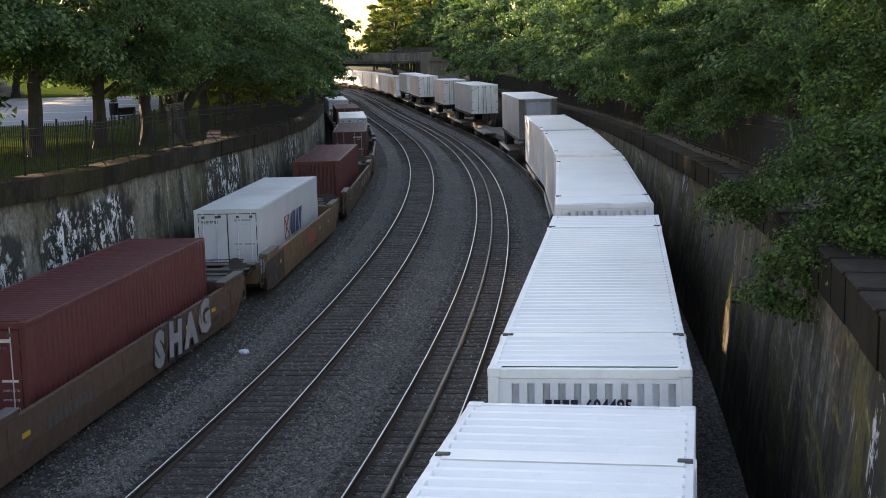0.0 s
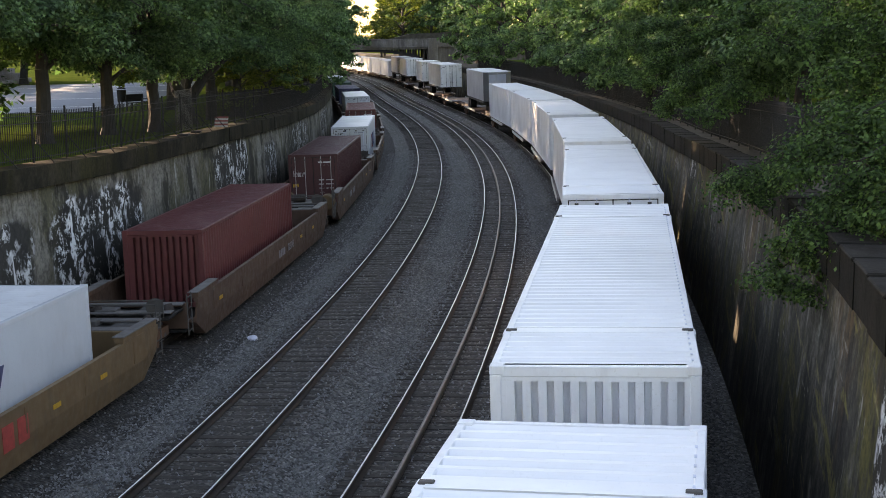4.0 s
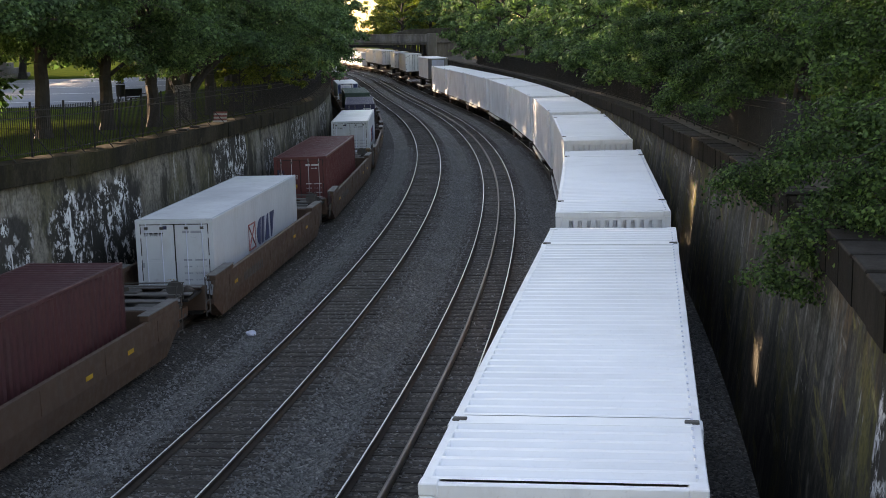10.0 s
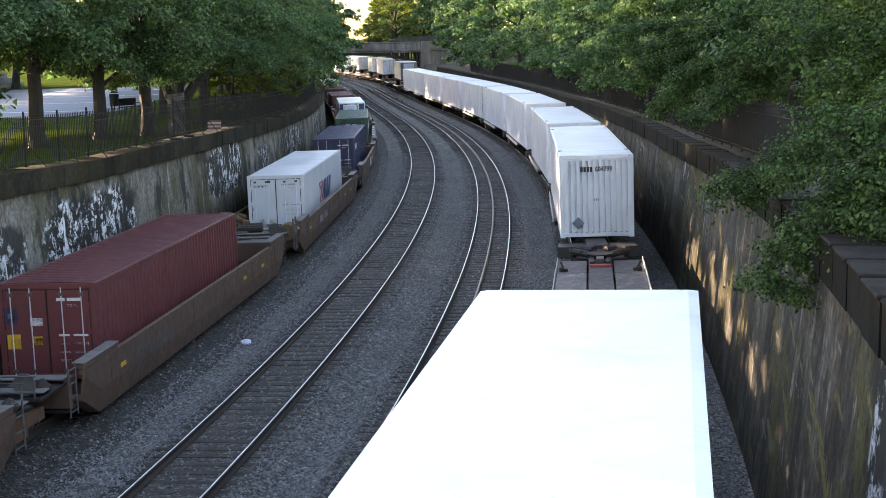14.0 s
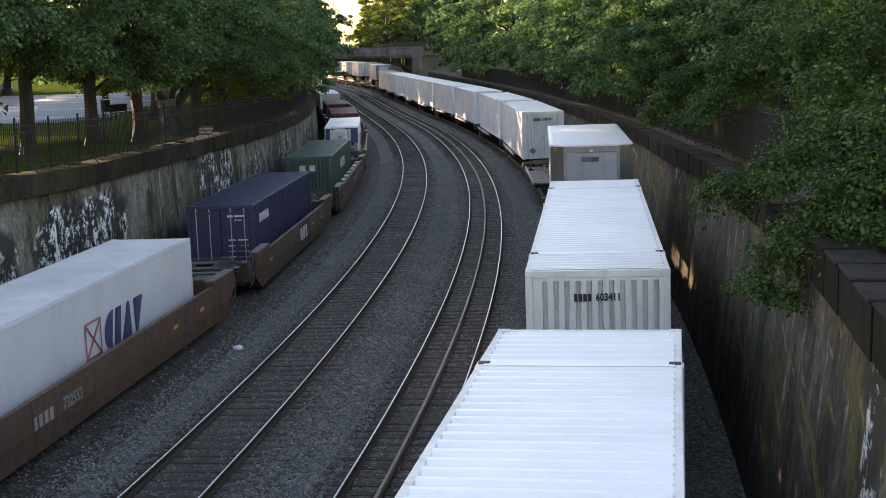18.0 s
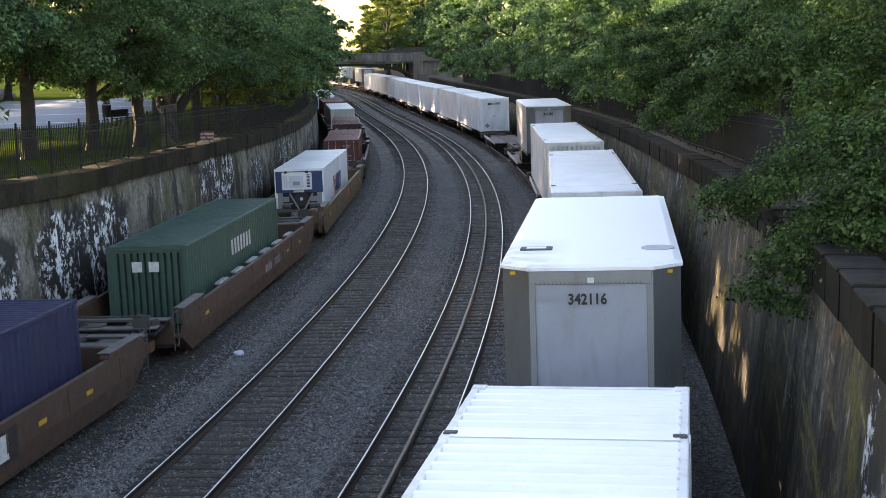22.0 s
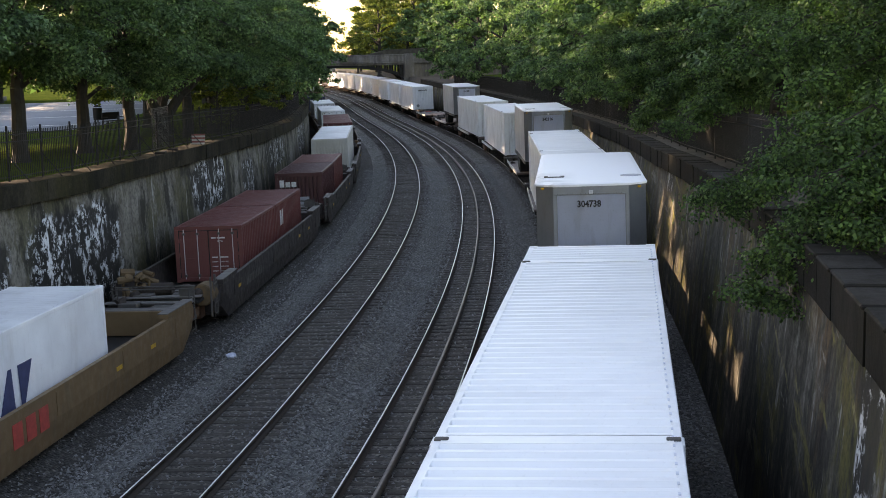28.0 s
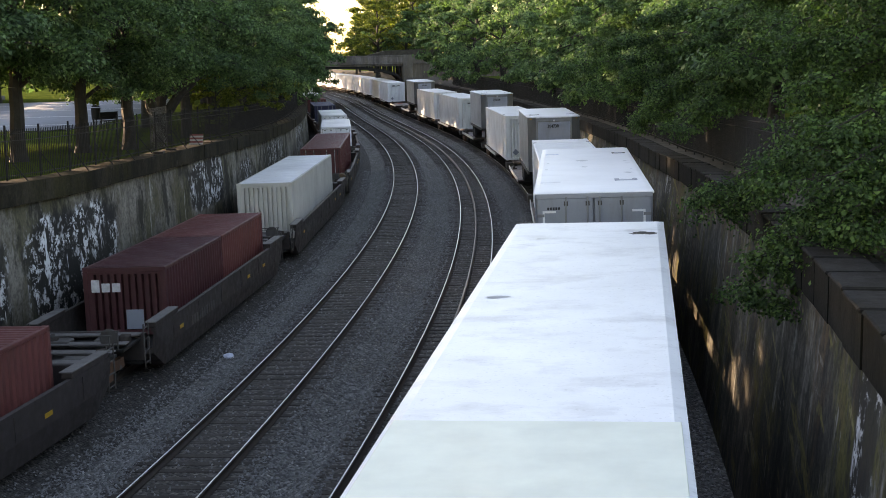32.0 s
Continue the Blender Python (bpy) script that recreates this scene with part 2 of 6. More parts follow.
def streaked_wall(name, splashes):
    """Dark concrete with olive algae, damp patches, runs and long slanting scrapes."""
    m, t, b = shader(name)
    v = coords(t)
    c = ramp(t, noisy(t, coords(t, (1, 1, 0.5)), 1.0, 9, 0.74), ((0.38, (0.014, 0.014, 0.012)), (0.48, (0.046, 0.043, 0.036)), (0.56, (0.095, 0.090, 0.075)), (0.66, (0.20, 0.19, 0.165))))
    olive = mixed(t, 1.0, ramp(t, noisy(t, v, 0.3, 6, 0.65), ((0.44, grey(0)), (0.56, grey(1)))), ramp(t, noisy(t, coords(t, (1, 1, 0.7)), 1.5, 8, 0.74), ((0.45, grey(0)), (0.57, grey(0.9)))), "MULTIPLY")
    c = mixed(t, olive, c, (0.100, 0.092, 0.022))
    rusty = mixed(t, 1.0, ramp(t, noisy(t, v, 0.24, 4, 0.6), ((0.5, grey(0)), (0.6, grey(1)))), ramp(t, noisy(t, coords(t, (1, 1, 0.4)), 1.9, 7, 0.72), ((0.48, grey(0)), (0.58, grey(0.8)))), "MULTIPLY")
    c = mixed(t, rusty, c, (0.098, 0.062, 0.035))
    for lean, scale, cover, ink in ((77, 1.6, 0.60, (0.17, 0.15, 0.05)), (70, 2.4, 0.61, (0.20, 0.18, 0.085)), (82, 2.0, 0.62, (0.22, 0.21, 0.18)), (0, 1.7, 0.615, (0.26, 0.26, 0.235))):
        turned, thin = t.nodes.new("ShaderNodeMapping"), t.nodes.new("ShaderNodeMapping")
        t.links.new(v, turned.inputs[0])
        turned.inputs["Rotation"].default_value = (radians(lean), 0, 0)
        t.links.new(turned.outputs[0], thin.inputs[0])
        thin.inputs["Scale"].default_value = (1, 1, 0.12 if lean else 0.3)
        c = mixed(t, ramp(t, noisy(t, thin.outputs[0], scale, 6, 0.66), ((cover, grey(0)), (cover + 0.05, grey(0.8)))), c, ink)
    c = mixed(t, ramp(t, noisy(t, coords(t, (1, 1, 0.8)), 0.30, 7, 0.68), ((0.52, grey(0.0)), (0.62, grey(0.4)))), c, (0.012, 0.012, 0.010))
    c = mixed(t, ramp(t, noisy(t, v, 7, 7, 0.7), ((0.36, grey(0.6)), (0.56, grey(0)))), c, (0.012, 0.012, 0.010))
    c = splashed(t, v, c, splashes)
    t.links.new(c, b.inputs["Base Color"])
    b.inputs["Roughness"].default_value, b.inputs["Specular IOR Level"].default_value = 0.9, 0.2
    bumped(t, b, noisy(t, v, 6, 8, 0.65), 0.5, 0.02)
    return m


def leaf_stuff(name, dark, light):
    m, t, b = shader(name)
    g = t.nodes.new("ShaderNodeNewGeometry")
    c = ramp(t, g.outputs["Random Per Island"], ((0.0, tuple(a * 0.7 for a in dark)), (0.5, tuple(a * 0.7 + q * 0.3 for a, q in zip(dark, light))), (0.9, light), (1.0, tuple(min(0.6, q * 1.2) for q in light))))
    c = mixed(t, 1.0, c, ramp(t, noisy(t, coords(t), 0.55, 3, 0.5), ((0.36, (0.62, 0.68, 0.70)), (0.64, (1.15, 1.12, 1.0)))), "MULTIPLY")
    t.links.new(c, b.inputs["Base Color"])
    b.inputs["Roughness"].default_value = 0.62
    b.inputs["Specular IOR Level"].default_value = 0.3
    tr, mx = t.nodes.new("ShaderNodeBsdfTranslucent"), t.nodes.new("ShaderNodeMixShader")
    t.links.new(mixed(t, 1.0, c, (0.85, 1.0, 0.55), "MULTIPLY"), tr.inputs[0])
    mx.inputs[0].default_value = 0.48
    out = t.nodes["Material Output"]
    t.links.new(b.outputs[0], mx.inputs[1])
    t.links.new(tr.outputs[0], mx.inputs[2])
    t.links.new(mx.outputs[0], out.inputs[0])
    return m


def grass_stuff():
    m, t, b = shader("park_grass")
    v = coords(t)
    c = ramp(t, noisy(t, v, 0.35, 6), ((0.3, (0.045, 0.072, 0.016)), (0.55, (0.075, 0.105, 0.022)), (0.75, (0.10, 0.112, 0.03))))
    t.links.new(mixed(t, ramp(t, noisy(t, v, 30, 4), ((0.4, grey(0)), (0.7, grey(0.6)))), c, (0.05, 0.08, 0.02)), b.inputs["Base Color"])
    b.inputs["Roughness"].default_value, b.inputs["Specular IOR Level"].default_value = 1.0, 0.0
    bumped(t, b, noisy(t, v, 40, 4), 0.8, 0.05)
    return m


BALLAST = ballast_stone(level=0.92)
GRASS = grass_stuff()
WALL_LEFT = stained_wall("stained_concrete", ((36.0, 44.8, 0.2, 3.9, 0.95), (53.5, 61.5, 1.5, 3.9, 0.9), (30.5, 35.6, 0.8, 3.7, 0.9), (64.5, 68.5, 1.0, 3.2, 0.7), (20.0, 29.0, 0.6, 3.9, 0.8), (74.0, 84.0, 1.6, 3.4, 0.55), (92.0, 104.0, 1.2, 3.2, 0.5)))
WALL_RIGHT = streaked_wall("streaked_concrete", ((12.6, 14.1, 2.9, 5.0, 0.8), (46.0, 48.0, 2.9, 4.2, 0.5)))
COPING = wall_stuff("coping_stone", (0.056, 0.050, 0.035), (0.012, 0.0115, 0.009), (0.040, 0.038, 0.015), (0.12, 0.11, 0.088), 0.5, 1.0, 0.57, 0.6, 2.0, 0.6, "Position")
# oily bed, darkened further for the shade beside the left train
DARKBED = ballast_stone("oily_shaded_bed", 0.26, (1.0, 0.93, 0.85))
# right-hand coping: the same stone with its shade put into the colour
COPING_SHADED = wall_stuff("shaded_coping_stone", (0.022, 0.020, 0.017), (0.005, 0.005, 0.0045), (0.018, 0.017, 0.008), (0.06, 0.057, 0.05), 0.45, 1.4, 0.58, 0.5, 2.4, 0.4, "Position")
COPING_LIT_TOP = wall_stuff("lit_top_stone", (0.048, 0.046, 0.044), (0.016, 0.015, 0.014), (0.026, 0.026, 0.017), (0.085, 0.083, 0.078), 0.4, 1.6, 0.58, 0.3, 2.4, 0.4, "Position")
EARTH_SHADE = plain("bare_earth_and_shade", (0.05, 0.044, 0.033), 0.95, 0, 1.3, 0.45)
BED = ballast_stone("track_bed", 0.56, (1.0, 0.92, 0.84))
RAIL_TOP = plain("worn_rail_head", (0.80, 0.80, 0.82), 0.38, 1.0, 20, 0.08)
# rust, made more orange for the low sun on the bogies
RUST = paint("sunlit_orange_rust", (0.13, 0.062, 0.035), 0.85, 0.1, (0.035, 0.03, 0.028), 0.6, (1, 1, 1), 3.0, 0.3)
OCHRE = paint("ochre_rust", (0.14, 0.088, 0.045), 0.85, 0.1, (0.04, 0.033, 0.028), 0.6, (1, 1, 1), 4.0, 0.3)
RAIL_RUST = plain("rusty_rail", (0.045, 0.034, 0.028), 0.8, 0.2, 9)
TIE = paint("creosoted_tie", (0.030, 0.024, 0.020), 0.95, 0, (0.12, 0.11, 0.10), 0.5, (1, 1, 1), 3, 0.35, "Position")
IRON = plain("black_iron", (0.009, 0.009, 0.010), 0.8, 0.0)
BARK = paint("tree_bark", (0.027, 0.025, 0.023), 0.95, 0, (0.065, 0.06, 0.052), 0.5, (1, 1, 0.2), 6)
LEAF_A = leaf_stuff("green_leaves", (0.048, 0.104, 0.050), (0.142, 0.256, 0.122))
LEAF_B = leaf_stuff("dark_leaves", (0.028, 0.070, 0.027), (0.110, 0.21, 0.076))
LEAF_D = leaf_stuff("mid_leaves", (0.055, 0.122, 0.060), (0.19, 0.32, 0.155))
# leaf green with the yellow of low sunlight put into the colour
LEAF_C = leaf_stuff("sunlit_yellow_leaves", (0.07, 0.11, 0.02), (0.24, 0.27, 0.06))
GRIME = paint("grimy_cast_steel", (0.062, 0.052, 0.047), 0.7, 0.2, (0.10, 0.07, 0.05), 0.4)
STEEL = paint("grey_steel", (0.10, 0.095, 0.09), 0.7, 0.3, (0.10, 0.06, 0.04), 0.5)
BLACK = plain("black_steel", (0.02, 0.019, 0.018), 0.7, 0.3)
BROWN = paint("brown_car_paint", (0.096, 0.053, 0.036), 0.62, 0, (0.05, 0.04, 0.035), 0.5)
YELLOW = paint("yellow_car_paint", (0.175, 0.105, 0.052), 0.6, 0, (0.08, 0.06, 0.04), 0.5)
DARKCAR = paint("dark_car_paint", (0.034, 0.026, 0.025), 0.65, 0, (0.03, 0.025, 0.02), 0.5)
RED = paint("maroon_box_paint", (0.125, 0.027, 0.028), 0.5, 0, (0.07, 0.035, 0.03), 0.4)
RED_B = paint("rusty_red_box_paint", (0.155, 0.043, 0.039), 0.5, 0, (0.08, 0.04, 0.03), 0.4)
PURPLE = paint("dark_maroon_box_paint", (0.075, 0.02, 0.023), 0.5, 0, (0.05, 0.03, 0.03), 0.4)
WHITE = paint("white_box_paint", (0.85, 0.87, 0.90), 0.4, 0, (0.45, 0.42, 0.38), 0.28)
OLDWHITE = paint("old_white_box_paint", (0.78, 0.79, 0.78), 0.5, 0, (0.35, 0.29, 0.23), 0.5)
REEFER = paint("grey_white_reefer_paint", (0.56, 0.60, 0.64), 0.45, 0, (0.36, 0.34, 0.31), 0.3, (1, 1, 0.5), 1.6, 0.06)
CREAM = paint("cream_box_paint", (0.58, 0.57, 0.53), 0.5, 0, (0.30, 0.27, 0.23), 0.35)
ROOFWHITE = paint("white_roof_paint", (0.90, 0.915, 0.93), 0.35, 0, (0.52, 0.52, 0.52), 0.18, (0.3, 1, 1), 1.6, 0.05)
TRAILROOF = paint("white_trailer_roof", (0.74, 0.765, 0.80), 0.4, 0, (0.42, 0.43, 0.45), 0.42, (0.5, 1, 1), 1.2, 0.06)
PATCHROOF = paint("patched_roof", (0.80, 0.82, 0.84), 0.35, 0.2, (0.42, 0.42, 0.43), 0.6, (0.6, 1, 1), 1.5, 0.07)
SCUFF = paint("grey_roof_scuff", (0.70, 0.715, 0.73), 0.5, 0.0, (0.34, 0.34, 0.35), 0.6, (1, 1, 1), 6.0, 0.15)
SOOTROOF, _t, _b = shader("sooty_roof")
_v = coords(_t)
_pos = _t.nodes.new("ShaderNodeSeparateXYZ")
_t.links.new(_v, _pos.inputs[0])
_near = add(_t, "ShaderNodeMapRange")
_t.links.new(_pos.outputs[1], _near.inputs["Value"])
_near.inputs["From Min"].default_value, _near.inputs["From Max"].default_value = -1.2, -4.3
_smear = ramp(_t, noisy(_t, coords(_t, (0.5, 1, 1)), 1.1, 6, 0.65), ((0.42, grey(0)), (0.60, grey(0.9))))
_edge = add(_t, "ShaderNodeMapRange")
_t.links.new(_pos.outputs[0], _edge.inputs["Value"])
_edge.inputs["From Min"].default_value, _edge.inputs["From Max"].default_value = -0.3, -1.15
_smear = mixed(_t, 1.0, _smear, _edge.outputs[0], "MULTIPLY")
_c = mixed(_t, mixed(_t, 1.0, _smear, _near.outputs[0], "MULTIPLY"), (0.84, 0.86, 0.89), (0.10, 0.10, 0.11))
_c = mixed(_t, ramp(_t, noisy(_t, _v, 0.8, 6, 0.65), ((0.6, grey(0)), (0.75, grey(0.3)))), _c, (0.62, 0.63, 0.65))
_t.links.new(_c, _b.inputs["Base Color"])
_b.inputs["Roughness"].default_value = 0.4
BLUE = paint("navy_box_paint", (0.024, 0.029, 0.075), 0.5, 0, (0.05, 0.05, 0.07), 0.35)
GREEN = paint("green_box_paint", (0.034, 0.085, 0.066), 0.5, 0, (0.04, 0.06, 0.05), 0.35)
ROD = plain("dull_zinc_rod", (0.52, 0.51, 0.51), 0.5, 0.4)
UNITBLUE = paint("unit_blue_paint", (0.022, 0.05, 0.145), 0.45, 0, (0.05, 0.05, 0.07), 0.3)
NOSE = paint("pale_grey_panel", (0.64, 0.69, 0.80), 0.4, 0.0, (0.25, 0.24, 0.22), 0.3)
BEIGE = paint("beige_metal_edge", (0.245, 0.255, 0.265), 0.5, 0.1, (0.12, 0.10, 0.08), 0.4)
TRAILGREY = paint("grey_trailer_skin", (0.32, 0.35, 0.40), 0.4, 0.2, (0.2, 0.19, 0.17), 0.35)
MARK_DARK = plain("dark_marking", (0.02, 0.022, 0.03), 0.5)
MARK_NAVY = plain("navy_marking", (0.045, 0.06, 0.14), 0.5)
MARK_PALE = plain("pale_marking", (0.62, 0.62, 0.62), 0.5)
TIRED_WHITE = paint("tired_white_spray", (0.27, 0.27, 0.285), 0.7, 0, (0.12, 0.09, 0.07), 0.7)
MARK_RED = plain("red_marking", (0.45, 0.06, 0.05), 0.5)
MARK_PINK = plain("faded_red_marking", (0.40, 0.13, 0.13), 0.5)
MARK_YELLOW = plain("yellow_marking", (0.60, 0.33, 0.03), 0.5)
SKYLIGHT = plain("translucent_panel", (0.70, 0.74, 0.64), 0.4, 0, 2, 0.08)
WALKWAY = paint("worn_walkway_steel", (0.14, 0.13, 0.125), 0.65, 0.1, (0.08, 0.055, 0.04), 0.6)
RUBBER = plain("tyre_rubber", (0.02, 0.02, 0.02), 0.9)
SPINE = paint("grimy_spine_paint", (0.115, 0.092, 0.085), 0.65, 0.1, (0.06, 0.05, 0.045), 0.3)
DECK = paint("worn_deck_steel", (0.135, 0.100, 0.092), 0.6, 0.1, (0.46, 0.43, 0.41), 0.7, (1.4, 0.9, 1), 1.7)
PAVING = plain("pale_paving", (0.27, 0.285, 0.31), 0.9, 0, 2, 0.1)
STONE = wall_stuff("bridge_stone", (0.30, 0.275, 0.26), (0.09, 0.082, 0.075), (0.16, 0.14, 0.11), (0.40, 0.39, 0.37), 0.4)


# ---- mesh helpers ----
def box(bm, x0, x1, y0, y1, z0, z1):
    v = [bm.verts.new((x, y, z)) for z in (z0, z1) for y in (y0, y1) for x in (x0, x1)]
    for f in ((0, 2, 3, 1), (4, 5, 7, 6), (0, 1, 5, 4), (2, 6, 7, 3), (0, 4, 6, 2), (1, 3, 7, 5)):
        bm.faces.new([v[i] for i in f])
    return bm


def boxes(*rows):
    bm = bmesh.new()
    for r in rows:
        box(bm, *r)
    return bm


def soft(bm, width=0.01, segments=1):
    bmesh.ops.bevel(bm, geom=bm.edges[:], offset=width, segments=segments, affect="EDGES", clamp_overlap=True)
    return bm


def rod(bm, a, b, r, sides=8, r2=None):
    a, b = Vector(a), Vector(b)
    w = (b - a).normalized()
    u = w.orthogonal().normalized()
    v = w.cross(u)
    rings = []
    for p, q in ((a, r), (b, r if r2 is None else r2)):
        rings.append([bm.verts.new(p + q * (math.cos(2 * math.pi * i / sides) * u + math.sin(2 * math.pi * i / sides) * v)) for i in range(sides)])
    for i in range(sides):
        j = (i + 1) % sides
        bm.faces.new((rings[0][i], rings[0][j], rings[1][j], rings[1][i]))
    bm.faces.new(rings[0][::-1])
    bm.faces.new(rings[1])
    return bm


def part(name, bm, material, parent, label=""):
    """Links a bmesh as one mesh object under a thing or a part."""
    me = bpy.data.meshes.new(name)
    bm.normal_update()
    bm.to_mesh(me)
    bm.free()
    me.materials.append(material)
    ob = new(name, me)
    ob.parent = parent
    if label:
        ob["label"] = label
    return ob


def again(ob, m, parent=None):
    """One more object on the same mesh."""
    o = new(ob.name.split(".")[0], ob.data)
    o.parent = parent if parent else ob.parent
    o.matrix_basis = m
    return o


def from_arrays(name, verts, faces, material, parent=None):
    me = bpy.data.meshes.new(name)
    n = len(faces[0])
    verts, faces = np.asarray(verts, np.float32), np.asarray(faces, np.int32)
    me.vertices.add(len(verts))
    me.vertices.foreach_set("co", verts.ravel())
    me.loops.add(faces.size)
    me.loops.foreach_set("vertex_index", faces.ravel())
    me.polygons.add(len(faces))
    me.polygons.foreach_set("loop_start", np.arange(len(faces), dtype=np.int32) * n)
    me.update(calc_edges=True)
    me.materials.append(material)
    ob = new(name, me)
    ob.parent = parent
    return ob


def empty(name, m=None):
    ob = new(name)
    ob.empty_display_size = 0.3
    if m is not None:
        ob.matrix_basis = m
    return ob


def ribbon(name, profile, stations, material, closed=False):
    """Sweeps a cross-section along the line. profile(s) gives (d, z) rows."""
    verts, faces = [], []
    n = len(profile(stations[0]))
    for s in stations:
        verts += [tuple(spot(s, d, z)) for d, z in profile(s)]
    for i in range(len(stations) - 1):
        for j in range(n if closed else n - 1):
            a, k = i * n + j, i * n + (j + 1) % n
            faces.append((a, a + n, k + n, k))
    return from_arrays(name, verts, faces, material)


def lettering(name, words, size, material, parent, m, label="", wide=1.0, bold=0.006):
    """Words as a thin raised mesh, in the built-in font."""
    cu = bpy.data.curves.new(name, "FONT")
    cu.body, cu.size, cu.extrude, cu.align_x, cu.align_y = words, size, 0.004, "CENTER", "CENTER"
    cu.resolution_u, cu.offset = 2, bold
    tmp = new(name, cu)
    deps = bpy.context.evaluated_depsgraph_get()
    me = bpy.data.meshes.new_from_object(tmp.evaluated_get(deps))
    bpy.data.objects.remove(tmp)
    me.materials.clear()
    me.materials.append(material)
    ob = new(name, me)
    ob.parent = parent
    ob.matrix_basis = m @ Matrix.Diagonal((wide, 1, 1, 1))
    if label:
        ob["label"] = label
    return ob


def bars(rows, y, thick=0.006):
    """Upright flat marks on an end panel at y: rows of x0, x1, z0, z1."""
    return boxes(*[(a, b, y - thick, y, c, d) for a, b, c, d in rows])


MOVERS = []           # thing, station of its near end at 13 s, offset, height, length, speed, dip

# ---- the ground, walls and copings ----
STATIONS = [-400, -250] + list(range(-150, 20, 10)) + list(range(20, 330, 4)) + [340, 380, 450, 560, 690]
WALL_L, WALL_R = -7.55, 10.62
BATTER = 0.5


def ground_profile(s):
    l, r = top_of(LEFT_TOP, s) - 0.12, top_of(RIGHT_TOP, s) - 0.12
    rows = [(-340, l - 0.6), (-120, l - 0.6), (-40, l - 0.25), (-16, l), (-8.0, l), (-8.0, -0.45), (-7.3, -0.45)]
    for c in TRACKS:
        rows += [(c - 1.85, -0.38), (c - 1.40, -0.217), (c + 1.40, -0.160), (c + 1.85, -0.36)]
        if c < -1:
            rows += [(-2.35, -0.365)]
    return rows + [(10.6, -0.45), (11.5, -0.45), (11.5, r), (18, r), (45, r + 0.3), (130, r + 0.5), (500, r + 0.5)]


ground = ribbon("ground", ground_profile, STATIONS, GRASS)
for extra in (BALLAST, BED, EARTH_SHADE, DARKBED):
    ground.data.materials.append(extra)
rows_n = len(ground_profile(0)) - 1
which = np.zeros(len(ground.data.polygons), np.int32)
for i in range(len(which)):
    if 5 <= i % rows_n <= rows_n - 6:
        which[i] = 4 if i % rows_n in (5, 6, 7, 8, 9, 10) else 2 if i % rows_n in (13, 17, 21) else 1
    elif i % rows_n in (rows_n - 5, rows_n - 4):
        # dark earth colour here paints the shade under the right-hand trees
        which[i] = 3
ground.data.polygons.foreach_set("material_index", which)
tagged(ground, "grass park ground with a gravel ballast railway bed in a cutting", "ground", kind="structure")

wall_stations = [s for s in STATIONS if -160 <= s <= 460]


def left_wall(s):
    t = top_of(LEFT_TOP, s) - 0.6
    return [(WALL_L + 0.25, -0.6), (WALL_L, t), (WALL_L - 0.7, t), (WALL_L - 0.7, -0.6)]


def right_wall(s):
    t = top_of(RIGHT_TOP, s) - 0.58
    return [(WALL_R + 1.3, -0.6), (WALL_R + 1.3, t), (WALL_R + BATTER, t), (WALL_R, -0.6)]


wall_west = tagged(ribbon("wall_west", left_wall, wall_stations, WALL_LEFT, True), "tall stained concrete retaining wall with white lime runs", "retaining wall", kind="structure")
wall_east = tagged(ribbon("wall_east", right_wall, wall_stations, WALL_RIGHT, True), "tall dark streaked concrete retaining wall leaning back", "retaining wall", kind="structure")


def copings():
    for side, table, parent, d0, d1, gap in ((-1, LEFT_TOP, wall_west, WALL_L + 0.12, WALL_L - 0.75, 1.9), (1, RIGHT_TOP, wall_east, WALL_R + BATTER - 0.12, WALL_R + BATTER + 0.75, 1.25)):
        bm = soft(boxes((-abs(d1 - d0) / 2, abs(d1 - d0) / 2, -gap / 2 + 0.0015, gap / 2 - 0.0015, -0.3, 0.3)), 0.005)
        first = part("coping_stone", bm, COPING if side < 0 else COPING_SHADED, parent)
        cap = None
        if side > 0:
            # added slab whose paler colour stands for light on the coping's top
            cap = part("coping_lit_slab", soft(boxes((-abs(d1 - d0) / 2 - 0.03, abs(d1 - d0) / 2 - 0.2, -gap / 2 + 0.05, gap / 2 - 0.05, 0.303, 0.36)), 0.02), COPING_LIT_TOP, parent, "thin added slab, paler to paint the lit top of the coping")
        s, k = 14.0, 0
        rng = random.Random(5)
        while s < 200:
            z = top_of(table, s) - 0.31
            slope = math.degrees(math.atan((top_of(table, s + 0.5) - top_of(table, s - 0.5))))
            m = stand(s, (d0 + d1) / 2 + rng.uniform(-0.012, 0.012), z + rng.uniform(-0.012, 0.012)) @ pose(0, 0, 0, slope, 0, rng.uniform(-0.3, 0.3))
            if k == 0:
                first.matrix_basis = m
                if cap:
                    cap.matrix_basis = m
            else:
                again(first, m)
                if cap:
                    again(cap, m)
            s, k = s + gap, k + 1


